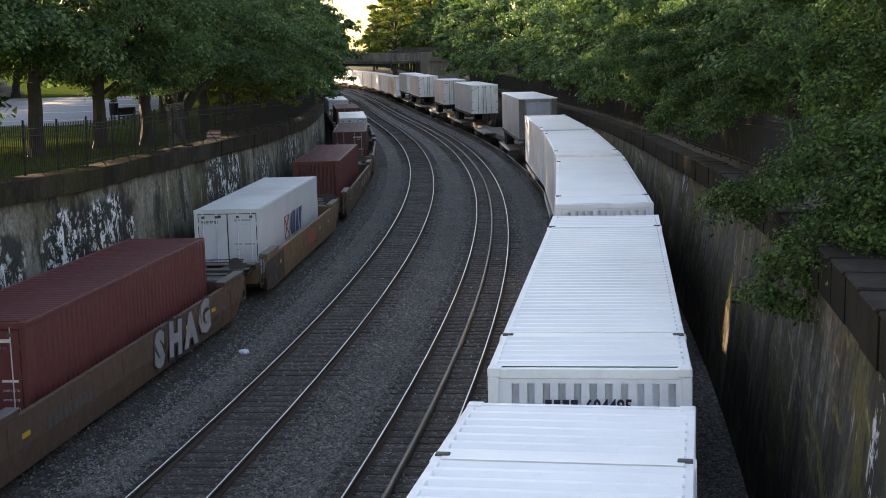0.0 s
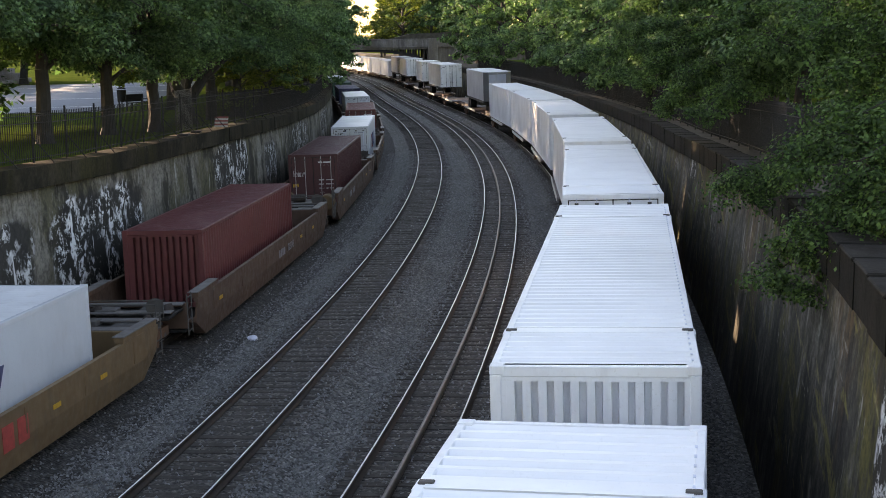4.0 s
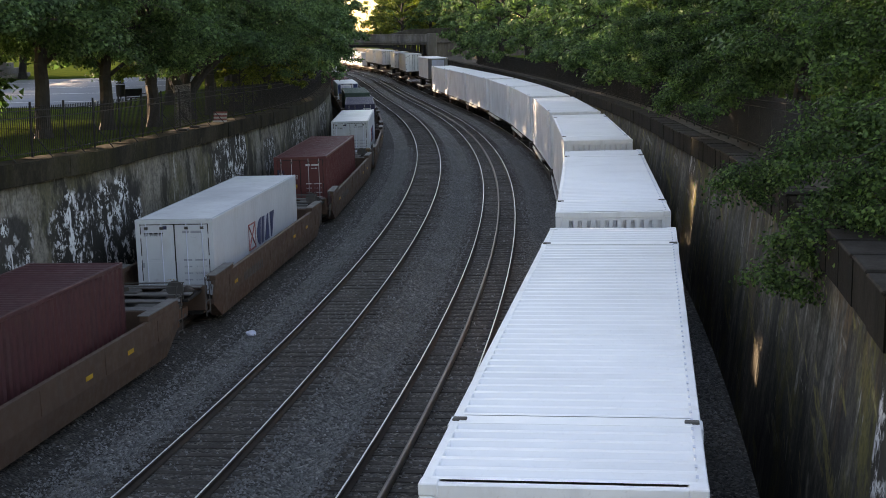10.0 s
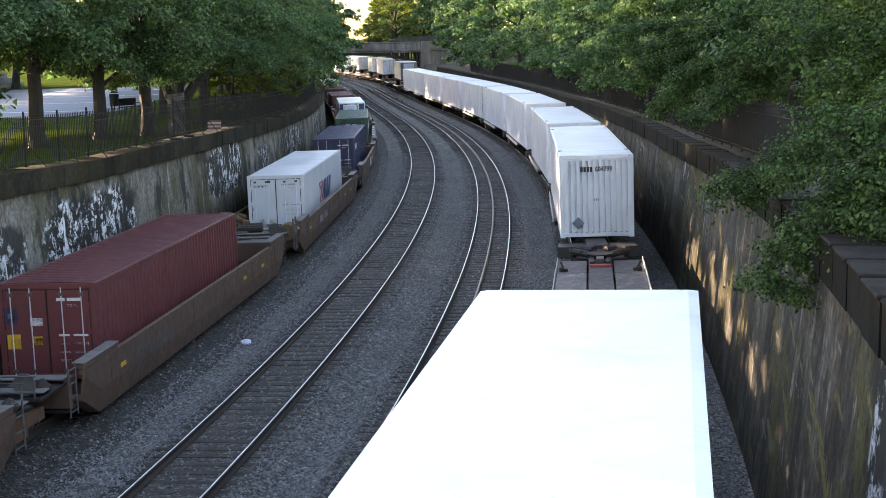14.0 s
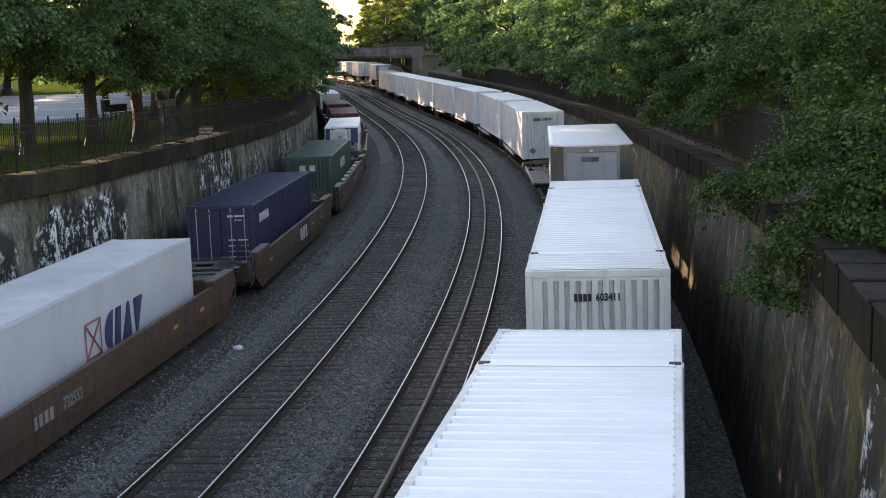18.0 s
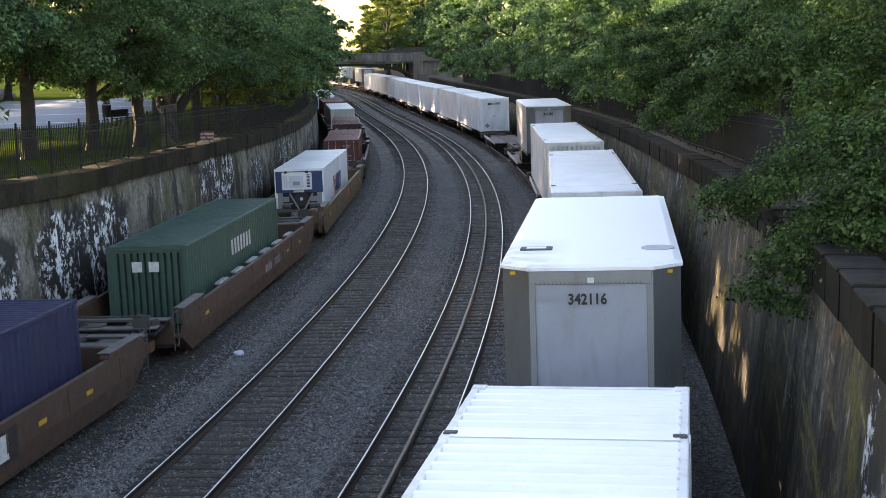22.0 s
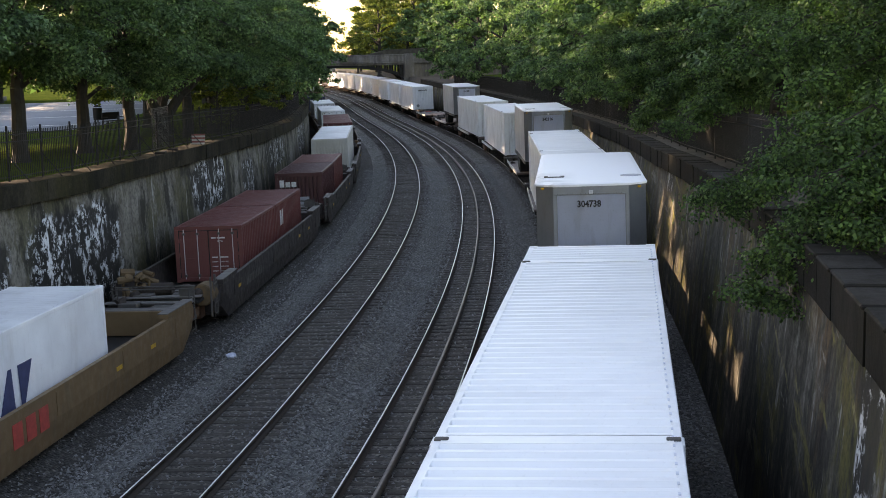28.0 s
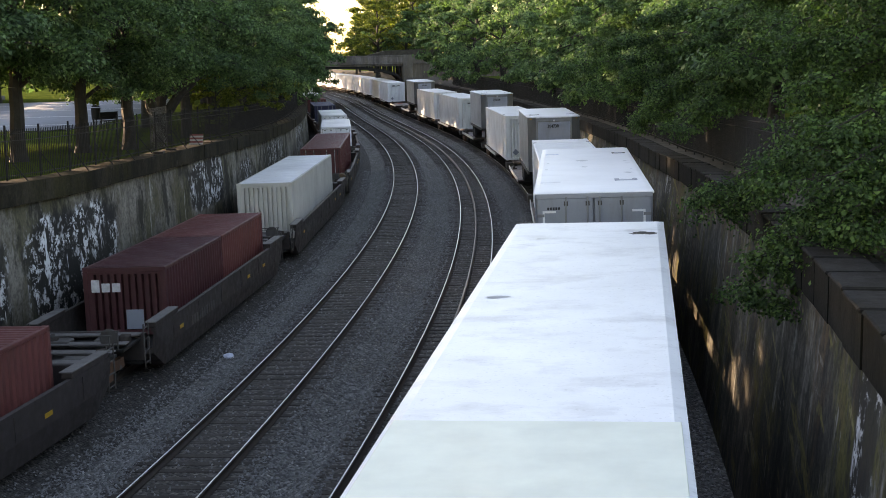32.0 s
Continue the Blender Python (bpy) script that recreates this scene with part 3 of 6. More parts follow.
# ---- tracks ----
def rails():
    for n, c in enumerate(TRACKS):
        track = tagged(empty("railway_track"), "railway track of steel rails on dark wooden ties", "railway track", "tracks in the cutting")
        stations = list(np.arange(-60, 330, 3.0))
        for side in (-1, 1):
            off = c + side * 0.7525
            up = LEAN * side * 0.7525

            def profile(s, off=off, up=up):
                return [(off - 0.07, up - 0.172), (off - 0.07, up - 0.155), (off - 0.012, up - 0.13), (off - 0.012, up - 0.045), (off - 0.036, up - 0.03), (off - 0.036, up - 0.002),
                        (off + 0.036, up - 0.002), (off + 0.036, up - 0.03), (off + 0.012, up - 0.045), (off + 0.012, up - 0.13), (off + 0.07, up - 0.155), (off + 0.07, up - 0.172)]

            rail = ribbon("rail", profile, stations, RAIL_RUST, True)
            rail.parent = track
            rail["label"] = "rusty steel rail"
            shine = ribbon("rail_head", lambda s, off=off, up=up: [(off - 0.017, up), (off - 0.017, up + 0.003), (off + 0.017, up + 0.003), (off + 0.017, up)], stations, RAIL_TOP, True)
            shine.parent = rail
            shine["label"] = "polished running surface"
        if n == 2:
            spare = tagged(ribbon("spare_rail", lambda s: [(c - 0.05, -0.14), (c - 0.012, -0.10), (c - 0.035, 0.0), (c + 0.035, 0.0), (c + 0.012, -0.10), (c + 0.05, -0.14)], list(np.arange(10, 240, 3.0)), RAIL_RUST, True),
                           "rusty spare rail lying between the running rails", "rail")
            spare.data.materials[0] = plain("dull_rail", (0.22, 0.19, 0.17), 0.5, 0.6)
        ties(track, c, n)


def ties(track, c, n):
    bm = soft(boxes((-1.3, 1.3, -0.11, 0.11, -0.2, 0)), 0.015)
    first = part("tie", bm, TIE, track)
    rng = random.Random(n)
    near = (18, 95) if n in (1, 2) else (16, 60)
    count, rest_v, rest_f = 0, [], []
    s = -60.0
    while s < 240:
        s += 0.52
        m = stand(s + rng.uniform(-0.04, 0.04), c + rng.uniform(-0.06, 0.06), -0.172 + rng.uniform(-0.015, 0.004)) @ pose(0, 0, 0, 0, -math.degrees(LEAN), rng.uniform(-1.5, 1.5))
        if near[0] < s < near[1]:
            if count == 0:
                first.matrix_basis = m
            else:
                again(first, m)
            count += 1
        else:
            k = len(rest_v)
            rest_v += [tuple(m @ Vector(p)) for p in ((-1.3, -0.11, 0), (1.3, -0.11, 0), (1.3, 0.11, 0), (-1.3, 0.11, 0))]
            rest_v += [tuple(m @ Vector(p)) for p in ((-1.3, -0.11, -0.2), (1.3, -0.11, -0.2), (1.3, 0.11, -0.2), (-1.3, 0.11, -0.2))]
            rest_f += [(k, k + 1, k + 2, k + 3), (k + 4, k + 5, k + 1, k), (k + 7, k + 3, k + 2, k + 6), (k + 5, k + 6, k + 2, k + 1), (k + 4, k, k + 3, k + 7)]
    far = from_arrays("tie_infill", rest_v, rest_f, TIE, track)
    tagged(far, kind="stuff")


rails()


# ---- fences ----
def fence(name, label, table, d, s0, s1, height, own):
    f = tagged(empty(name), label, "fence")
    gap, pick = 2.45, 0.14
    post0 = part("post", boxes((-0.024, 0.024, -0.024, 0.024, 0, height + 0.12)), IRON, f)
    brace0 = part("brace", rod(bmesh.new(), (0, 0, 0.75), (0.62, 0, 0.0), 0.017, 6), IRON, f)
    picket0 = part("picket", boxes((-0.009, 0.009, -0.009, 0.009, 0.08, height)), IRON, f)
    rail0 = None
    s, k, own_count, vs, fs = s0, 0, 0, [], []
    while s < s1:
        z = top_of(table, s) - 0.03
        m = stand(s, d, z)
        for ob in (post0, brace0):
            if k == 0:
                ob.matrix_basis = m
            else:
                again(ob, m)
        for h in (0.16, height - 0.32, height - 0.12):
            a, b = spot(s, d, z + h), spot(s + gap, d, top_of(table, s + gap) - 0.03 + h)
            part("fence_rail", rod(bmesh.new(), a, b, 0.016, 4), IRON, f)
        q = pick
        while q < gap - 0.05:
            m = stand(s + q, d, top_of(table, s + q) - 0.03)
            if own[0] <= s <= own[1] and own_count < 300:
                if own_count == 0:
                    picket0.matrix_basis = m
                else:
                    again(picket0, m)
                own_count += 1
            else:
                n = len(vs)
                vs += [tuple(m @ Vector((x, y, h))) for h in (0.08, height) for x, y in ((-0.01, -0.01), (0.01, -0.01), (0.01, 0.01), (-0.01, 0.01))]
                fs += [(n, n + 1, n + 5, n + 4), (n + 1, n + 2, n + 6, n + 5), (n + 2, n + 3, n + 7, n + 6), (n + 3, n, n + 4, n + 7)]
            q += pick
        s, k = s + gap, k + 1
    if vs:
        tagged(from_arrays("picket_infill", vs, fs, IRON, f), kind="stuff")
    return f


# ---- trees ----
def limb(bm, a, b, r0, r1, rng, parts=4, bow=0.25):
    pts = [a.lerp(b, i / parts) + Vector((rng.uniform(-bow, bow), rng.uniform(-bow, bow), rng.uniform(-bow, bow) * 0.5)) * (0 if i in (0, parts) else 1) for i in range(parts + 1)]
    for i in range(parts):
        rod(bm, pts[i], pts[i + 1], r0 + (r1 - r0) * i / parts, 8 if r0 > 0.1 else 3, r0 + (r1 - r0) * (i + 1) / parts)
    return pts


def leaves(centres, sizes, per, leaf, seed, material, parent, corners=3, flat=0.5):
    """Many small leaf blades round the clump centres, turned up and outwards as leaves on a spray are."""
    g = np.random.default_rng(seed)
    n = len(centres) * per
    c = np.repeat(np.asarray(centres), per, 0)
    sz = np.repeat(np.asarray(sizes), per)[:, None]
    off = g.normal(0, 1, (n, 3))
    p = c + off * sz * np.array([1, 1, flat])
    up = off * np.array([0.55, 0.55, 0.35]) + np.array([0, 0, 0.75]) + g.normal(0, 0.42, (n, 3))
    up /= np.linalg.norm(up, axis=1)[:, None]
    u = np.cross(up, g.normal(0, 1, (n, 3)))
    u /= np.linalg.norm(u, axis=1)[:, None]
    w = np.cross(up, u)
    k = leaf * g.uniform(0.6, 1.3, (n, 1))
    tips = (p - u * k * 0.6, p + w * k * 0.42, p + u * k * 0.6, p - w * k * 0.42) if corners == 4 else (p - u * k * 0.65, p + (u + w * 1.3) * k * 0.45, p + (u - w * 1.3) * k * 0.45)
    verts = np.stack(tips, 1)
    return from_arrays("crown", verts.reshape(-1, 3), np.arange(n * corners).reshape(-1, corners), material, parent)


def tree(seed, label, trunk, radius, reach, low, high, clumps, per, leaf, material, droop=0.0, fork=False):
    """A park tree at the origin: a trunk, and tier upon tier of arching boughs whose sprays droop at the tips."""
    rng = random.Random(seed)
    t = tagged(empty("tree"), label, "tree", "park trees")
    bm = bmesh.new()
    top = Vector((rng.uniform(-0.2, 0.2), rng.uniform(-0.2, 0.2), trunk))
    rod(bm, (0, 0, -0.3), (0, 0, 0.35), radius * 1.5, 10, radius * 1.05)
    limb(bm, Vector((0, 0, 0.35)), top, radius * 1.05, radius * 0.85, rng, 3, 0.06)
    part("trunk", bm, BARK, t, "dark rough bark")
    bm = bmesh.new()
    if fork:
        for a in (2.6, 0.5, 4.4):
            limb(bm, top - Vector((0, 0, 0.25)), Vector((math.cos(a) * 2.3, math.sin(a) * 2.3, trunk + 2.6)), radius * 0.62, radius * 0.34, rng, 4, 0.12)
    limb(bm, top, Vector((0, 0, high * 0.9)), radius * (0.8 if not fork else 0.6), radius * 0.1, rng, 5, 0.3)
    centres, sizes = [], []
    count = max(16, clumps // 8)
    for i in range(count):
        f = min(1.0, max(0.0, (i + rng.uniform(-0.4, 0.9)) / count))
        a = 2.39996 * i + rng.uniform(-0.45, 0.45)
        out = Vector((math.cos(a), math.sin(a), 0))
        side = Vector((-out.y, out.x, 0))
        size = reach * max(0.22, 1 - 0.72 * abs(2 * f - 0.62) ** 2.1) * rng.uniform(0.72, 1.12)
        start = Vector((0, 0, trunk * 0.95 + (high * 0.86 - trunk) * f ** 1.15))
        end = out * size + Vector((0, 0, low + (high - low) * f - rng.uniform(0.2, 1.0) * droop))
        bow = 0.16 * size + 0.3
        arc = [start.lerp(end, q) + Vector((0, 0, bow * 4 * q * (1 - q))) for q in (0, 0.25, 0.5, 0.75, 1.0)]
        thick = radius * (0.34 if f < 0.6 else 0.2)
        for j in range(4):
            rod(bm, arc[j], arc[j + 1], thick * (1 - 0.22 * j), 6 if j < 2 else 3, thick * (1 - 0.22 * (j + 1)))
        for j in range(max(3, round(clumps / count * (0.55 + 0.75 * size / reach)))):
            q = rng.uniform(0.3, 1.0) ** 0.8
            on = start.lerp(end, q) + Vector((0, 0, bow * 4 * q * (1 - q)))
            far = rng.gauss(0, 0.24) * size * (0.35 + 0.65 * q)
            c = on + side * far + out * rng.uniform(-0.1, 0.25) + Vector((0, 0, rng.gauss(0, 0.16) - 0.22 * abs(far)))
            if j % 2 == 0:
                rod(bm, on, c, radius * 0.05, 3, radius * 0.02)
            centres.append(tuple(c))
            sizes.append(rng.uniform(0.22, 0.44))
    part("branchwork", bm, BARK, t, "dark spreading limbs")
    leaves(centres, sizes, per, leaf, seed, material, t)
    return t

# ---- freight containers ----
def ribbed(bm, axis, a0, a1, b0, b1, at, depth, pitch, out, steep=False):
    """A corrugated sheet. axis: along which the ribs repeat (x or y); b: across; at: its plane; out: the way it faces."""
    pts, n = [], max(2, round((a1 - a0) / pitch))
    p = (a1 - a0) / n
    for i in range(n):
        for f, h in (((0.0, 0), (0.52, 0), (0.56, 1), (0.90, 1)) if steep else ((0.0, 0), (0.28, 0), (0.5, 1), (0.78, 1))):
            pts.append((a0 + (i + f) * p, h * depth))
    pts.append((a1, 0))
    rows = []
    for a, h in pts:
        q = at - out * h
        if axis == "y":
            rows.append((bm.verts.new((q, a, b0)), bm.verts.new((q, a, b1))))
        elif axis == "x":
            rows.append((bm.verts.new((a, q, b0)), bm.verts.new((a, q, b1))))
        else:
            rows.append((bm.verts.new((b0, a, q)), bm.verts.new((b1, a, q))))
    for (a, b), (c, d) in zip(rows, rows[1:]):
        bm.faces.new((a, c, d, b))
    bmesh.ops.recalc_face_normals(bm, faces=bm.faces[:])
    return bm


def mark_all(name, rows, y, material, parent, thick=0.006):
    """Each painted mark as a part of its own."""
    for r in rows:
        part(name, bars([r], y, thick), material, parent)


def code_bars(x, z, wide, tall, n):
    """A code that is not to be lettered: plain bars of its size."""
    w = wide / n
    return [(x + i * w + w * 0.12, x + (i + 1) * w - w * 0.12, z - tall / 2, z + tall / 2) for i in range(n)]


def container(label, col, w, l, h, s13, d, z, speed, near="ribs", number="", roof=None, ribs=0.04, marks=(), posts=False, group="", pitch=0.28, endcol=None):
    c = tagged(empty("freight_container"), label, "shipping container", group)
    x, y = w / 2, l / 2
    endcol = endcol or col
    for sx in (-1, 1):
        part("side_panel", ribbed(bmesh.new(), "y", -y + 0.12, y - 0.12, 0.15, h - 0.1, sx * (x - 0.012), ribs, pitch, sx), col, c)
        part("top_rail", soft(boxes((sx * x - 0.05 - sx * 0.05, sx * x + 0.05 - sx * 0.05, -y + 0.1, y - 0.1, h - 0.11, h - 0.012)), 0.01), col, c)
        part("bottom_rail", soft(boxes((sx * x - 0.05 - sx * 0.05, sx * x + 0.05 - sx * 0.05, -y + 0.1, y - 0.1, 0.02, 0.16)), 0.01), col, c)
        for sy in (-1, 1):
            post = part("corner_post", soft(boxes((sx * (x - 0.07) - 0.07, sx * (x - 0.07) + 0.07, sy * (y - 0.07) - 0.07, sy * (y - 0.07) + 0.07, 0.12, h - 0.12)), 0.012), endcol, c)
            for zz in (0.06, h - 0.06):
                part("corner_casting", soft(boxes((sx * (x - 0.088) - 0.09, sx * (x - 0.088) + 0.09, sy * (y - 0.088) - 0.09, sy * (y - 0.088) + 0.09, zz - 0.06, zz + 0.06)), 0.012), endcol, post)
        if posts:
            for sy in (-1, 1):
                py = sy * (y - 2.07)
                part("lifting_post", soft(boxes((sx * x - 0.07 - sx * 0.05, sx * x + 0.07 - sx * 0.05, py - 0.15, py + 0.15, 0.05, h - 0.02)), 0.01), col, c)
                part("lifting_casting", soft(boxes((sx * (x - 0.09) - 0.075, sx * (x - 0.09) + 0.075, py - 0.045, py + 0.045, h - 0.1, h + 0.014)), 0.01), STEEL, c, "grey steel casting")
    if posts:
        for a, b in ((-y + 0.16, -y + 1.93), (-y + 2.25, y - 2.25), (y - 1.93, y - 0.16)):
            part("roof_panel", ribbed(bmesh.new(), "r", a, b, -x + 0.09, x - 0.09, h - 0.008, 0.05, 0.30, 1), roof or col, c, "white ribbed roof sheet")
        notches = part("rib_trim", boxes(*[(x - 0.108, x - 0.082, -y + 0.34 + i * 0.30, -y + 0.40 + i * 0.30, h - 0.012, h + 0.001) for i in range(int((l - 0.6) / 0.30))]), NOSE, c, "grey notches at the roof's ribs")
        tagged(notches, kind="stuff")
        for sy in (-1, 1):
            part("roof_bow", boxes((-x + 0.09, x - 0.09, sy * (y - 2.07) - 0.14, sy * (y - 2.07) + 0.14, h - 0.05, h - 0.003)), roof or col, c)
    else:
        part("roof_panel", ribbed(bmesh.new(), "r", -y + 0.16, y - 0.16, -x + 0.09, x - 0.09, h - 0.008, 0.02 if ribs > 0.01 else 0.004, 0.24, 1), roof or col, c)
    for sy in (-1, 1):
        part("end_header", soft(boxes((-x + 0.14, x - 0.14, sy * (y - 0.06) - 0.05, sy * (y - 0.06) + 0.05, h - 0.14, h - 0.01)), 0.01), endcol, c)
        part("end_sill", soft(boxes((-x + 0.14, x - 0.14, sy * (y - 0.06) - 0.05, sy * (y - 0.06) + 0.05, 0.03, 0.17)), 0.01), endcol, c)
    part("end_panel", ribbed(bmesh.new(), "x", -x + 0.14, x - 0.14, 0.17, h - 0.14, y - 0.03, 0.045, 0.23, 1), endcol, c)
    e = -y + 0.03
    if near == "ribs":
        part("front_panel", ribbed(bmesh.new(), "x", -x + 0.2, x - 0.2, 0.17, h - 0.2, e, 0.17, 0.205, -1, True), endcol, c, "ribbed steel end wall")
        part("end_border", boxes((-x + 0.14, -x + 0.2, e - 0.004, e + 0.04, 0.17, h - 0.14), (x - 0.2, x - 0.14, e - 0.004, e + 0.04, 0.17, h - 0.14), (-x + 0.2, x - 0.2, e - 0.004, e + 0.04, h - 0.2, h - 0.14)), endcol, c, "flat border of the end wall")
        e -= 0.002
    elif near == "doors":
        for sx in (-1, 1):
            door = part("door", soft(boxes((min(sx * 0.015, sx * (x - 0.14)), max(sx * 0.015, sx * (x - 0.14)), e - 0.01, e + 0.04, 0.17, h - 0.14)), 0.012), endcol, c, "hinged cargo door")
            for k in (0.32, 0.72):
                bx = sx * x * k
                bar = part("lock_rod", rod(bmesh.new(), (bx, e - 0.045, 0.12), (bx, e - 0.045, h - 0.1), 0.015, 8), ROD if col not in (WHITE, OLDWHITE, REEFER) else NOSE, door, "galvanised locking rod")
                for kz in (0.2, h - 0.3):
                    part("rod_keeper", boxes((bx - 0.05, bx + 0.05, e - 0.06, e - 0.01, kz, kz + 0.08)), STEEL, door)
            for hz in (0.4, h * 0.5, h - 0.5):
                part("hinge", boxes((sx * (x - 0.16) - 0.06, sx * (x - 0.16) + 0.06, e - 0.02, e - 0.008, hz - 0.06, hz + 0.06)), endcol, door)
        for gx0, gx1, gz0, gz1 in ((-0.012, 0.012, 0.17, h - 0.15), (-x + 0.14, -x + 0.165, 0.17, h - 0.15), (x - 0.165, x - 0.14, 0.17, h - 0.15), (-x + 0.14, x - 0.14, h - 0.165, h - 0.145)):
            part("door_gasket", boxes((gx0, gx1, e - 0.016, e + 0.03, gz0, gz1)), BLACK, c, "black rubber gasket")
        for sx in (-1, 1):
            for pz in (0.25, 0.25 + (h - 0.6) / 2):
                part("door_pressing", soft(boxes((min(sx * 0.1, sx * (x - 0.24)), max(sx * 0.1, sx * (x - 0.24)), e - 0.018, e - 0.009, pz, pz + (h - 0.6) / 2 - 0.08)), 0.006), endcol, c)
    else:
        reefer_end(c, x, e, h)
    if number:
        k = 0.72 if col is OLDWHITE else 0.95
        mark_all("owner_mark", code_bars(-0.60 * k, h - 0.50, 0.46 * k, 0.19 * k, 4), e - 0.012, MARK_DARK, c)
        lettering("number", number, 0.26 * k, MARK_DARK, c, Matrix.Translation((0.26 * k, e - 0.016, h - 0.50)) @ pose(0, 0, 0, 90, 0, 0), "black painted number", 0.80)
        mark_all("size_mark", [(-0.10, -0.06, h - 1.60, h - 1.52), (-0.03, 0.0, h - 1.60, h - 1.52), (0.03, 0.06, h - 1.60, h - 1.52)], e - 0.012, TRAILGREY, c)
    for rows, m, words in marks:
        mark_all(words, rows, e - 0.012, m, c)
    MOVERS.append((c, s13, d, z, l, speed, 0.0))
    return c


def reefer_end(c, x, e, h):
    """The machinery end of a refrigerated box."""
    part("unit_cowl", soft(boxes((-x + 0.06, x - 0.06, e - 0.05, e + 0.05, 1.16, h - 0.12)), 0.02), UNITBLUE, c, "dark blue unit housing")
    hatch = part("unit_hatch", soft(boxes((-0.82, 0.62, e - 0.10, e - 0.04, 1.30, h - 0.16)), 0.04, 2), WHITE, c, "white machinery hatch")
    part("hatch_panel", soft(boxes((-0.46, 0.22, e - 0.125, e - 0.10, 1.40, 1.98)), 0.015), NOSE, hatch)
    part("hatch_window", boxes((-0.28, 0.04, e - 0.132, e - 0.125, 1.52, 1.70)), TRAILGREY, hatch)
    for q in (-0.72, -0.62):
        part("hatch_bar", soft(boxes((q, q + 0.05, e - 0.125, e - 0.10, 1.40, 2.0)), 0.008), NOSE, hatch)
    part("hatch_grille", boxes(*[(0.38, 0.52, e - 0.115, e - 0.098, 1.42 + i * 0.07, 1.46 + i * 0.07) for i in range(9)]), BLACK, hatch, "dark louvres")
    for q in (-0.62, 0.38):
        part("hatch_latch", boxes((q - 0.07, q + 0.07, e - 0.12, e - 0.08, h - 0.2, h - 0.1)), BLACK, hatch)
    part("name_plate", boxes((-0.28, 0.22, e - 0.058, e - 0.05, 1.18, 1.27)), MARK_PALE, c, "pale plate")
    part("lower_recess", boxes((-x + 0.14, x - 0.14, e + 0.02, e + 0.05, 0.17, 1.16)), BLACK, c, "dark machinery recess")
    part("lower_frame", boxes((-x + 0.12, -x + 0.36, e - 0.03, e + 0.02, 0.1, 1.16), (x - 0.36, x - 0.12, e - 0.03, e + 0.02, 0.1, 1.16), (-x + 0.36, x - 0.36, e - 0.03, e + 0.02, 0.1, 0.34)), BEIGE, c, "worn grey-white surround")
    bm = bmesh.new()
    bmesh.ops.create_cone(bm, cap_ends=True, segments=20, radius1=0.33, radius2=0.33, depth=0.05, matrix=Matrix.Translation((0.08, e - 0.01, 0.86)) @ pose(0, 0, 0, 90, 0, 0))
    fan = part("fan_shroud", bm, DARKCAR, c, "round dark fan shroud")
    part("fan_hub", rod(bmesh.new(), (0.08, e - 0.08, 0.86), (0.08, e - 0.03, 0.86), 0.08, 12), NOSE, fan)
    for sx in (-1, 1):
        part("strut", rod(bmesh.new(), (0.08 + sx * 0.55, e - 0.05, 1.12), (0.08 + sx * 0.14, e - 0.05, 0.36), 0.05, 6), BEIGE, c, "pale slanting strut")
        part("service_box", soft(boxes((sx * 0.68 - 0.17, sx * 0.68 + 0.17, e - 0.04, e + 0.02, 0.72, 0.98)), 0.015), BEIGE, c)
        part("compressor", soft(rod(bmesh.new(), (sx * 0.66 - 0.2, e - 0.03, 0.5), (sx * 0.66 + 0.2, e - 0.03, 0.5), 0.09, 10), 0.01), STEEL, c)
        part("shelf_bar", boxes((min(sx * 0.36, sx * 0.9), max(sx * 0.36, sx * 0.9), e - 0.04, e + 0.02, 0.60, 0.66)), BEIGE, c)
    mark_all("dark_block_letters", code_bars(0.25, 0.24, 0.6, 0.16, 5), e - 0.04, MARK_DARK, c)


def side_mark(c, x, rows, material, name="lettering_block", thick=0.008):
    """Flat painted shapes on the side that faces the open tracks: rows of y0, y1, z0, z1."""
    return part(name, boxes(*[(x, x + thick, a, b, p, q) for a, b, p, q in rows]), material, c)


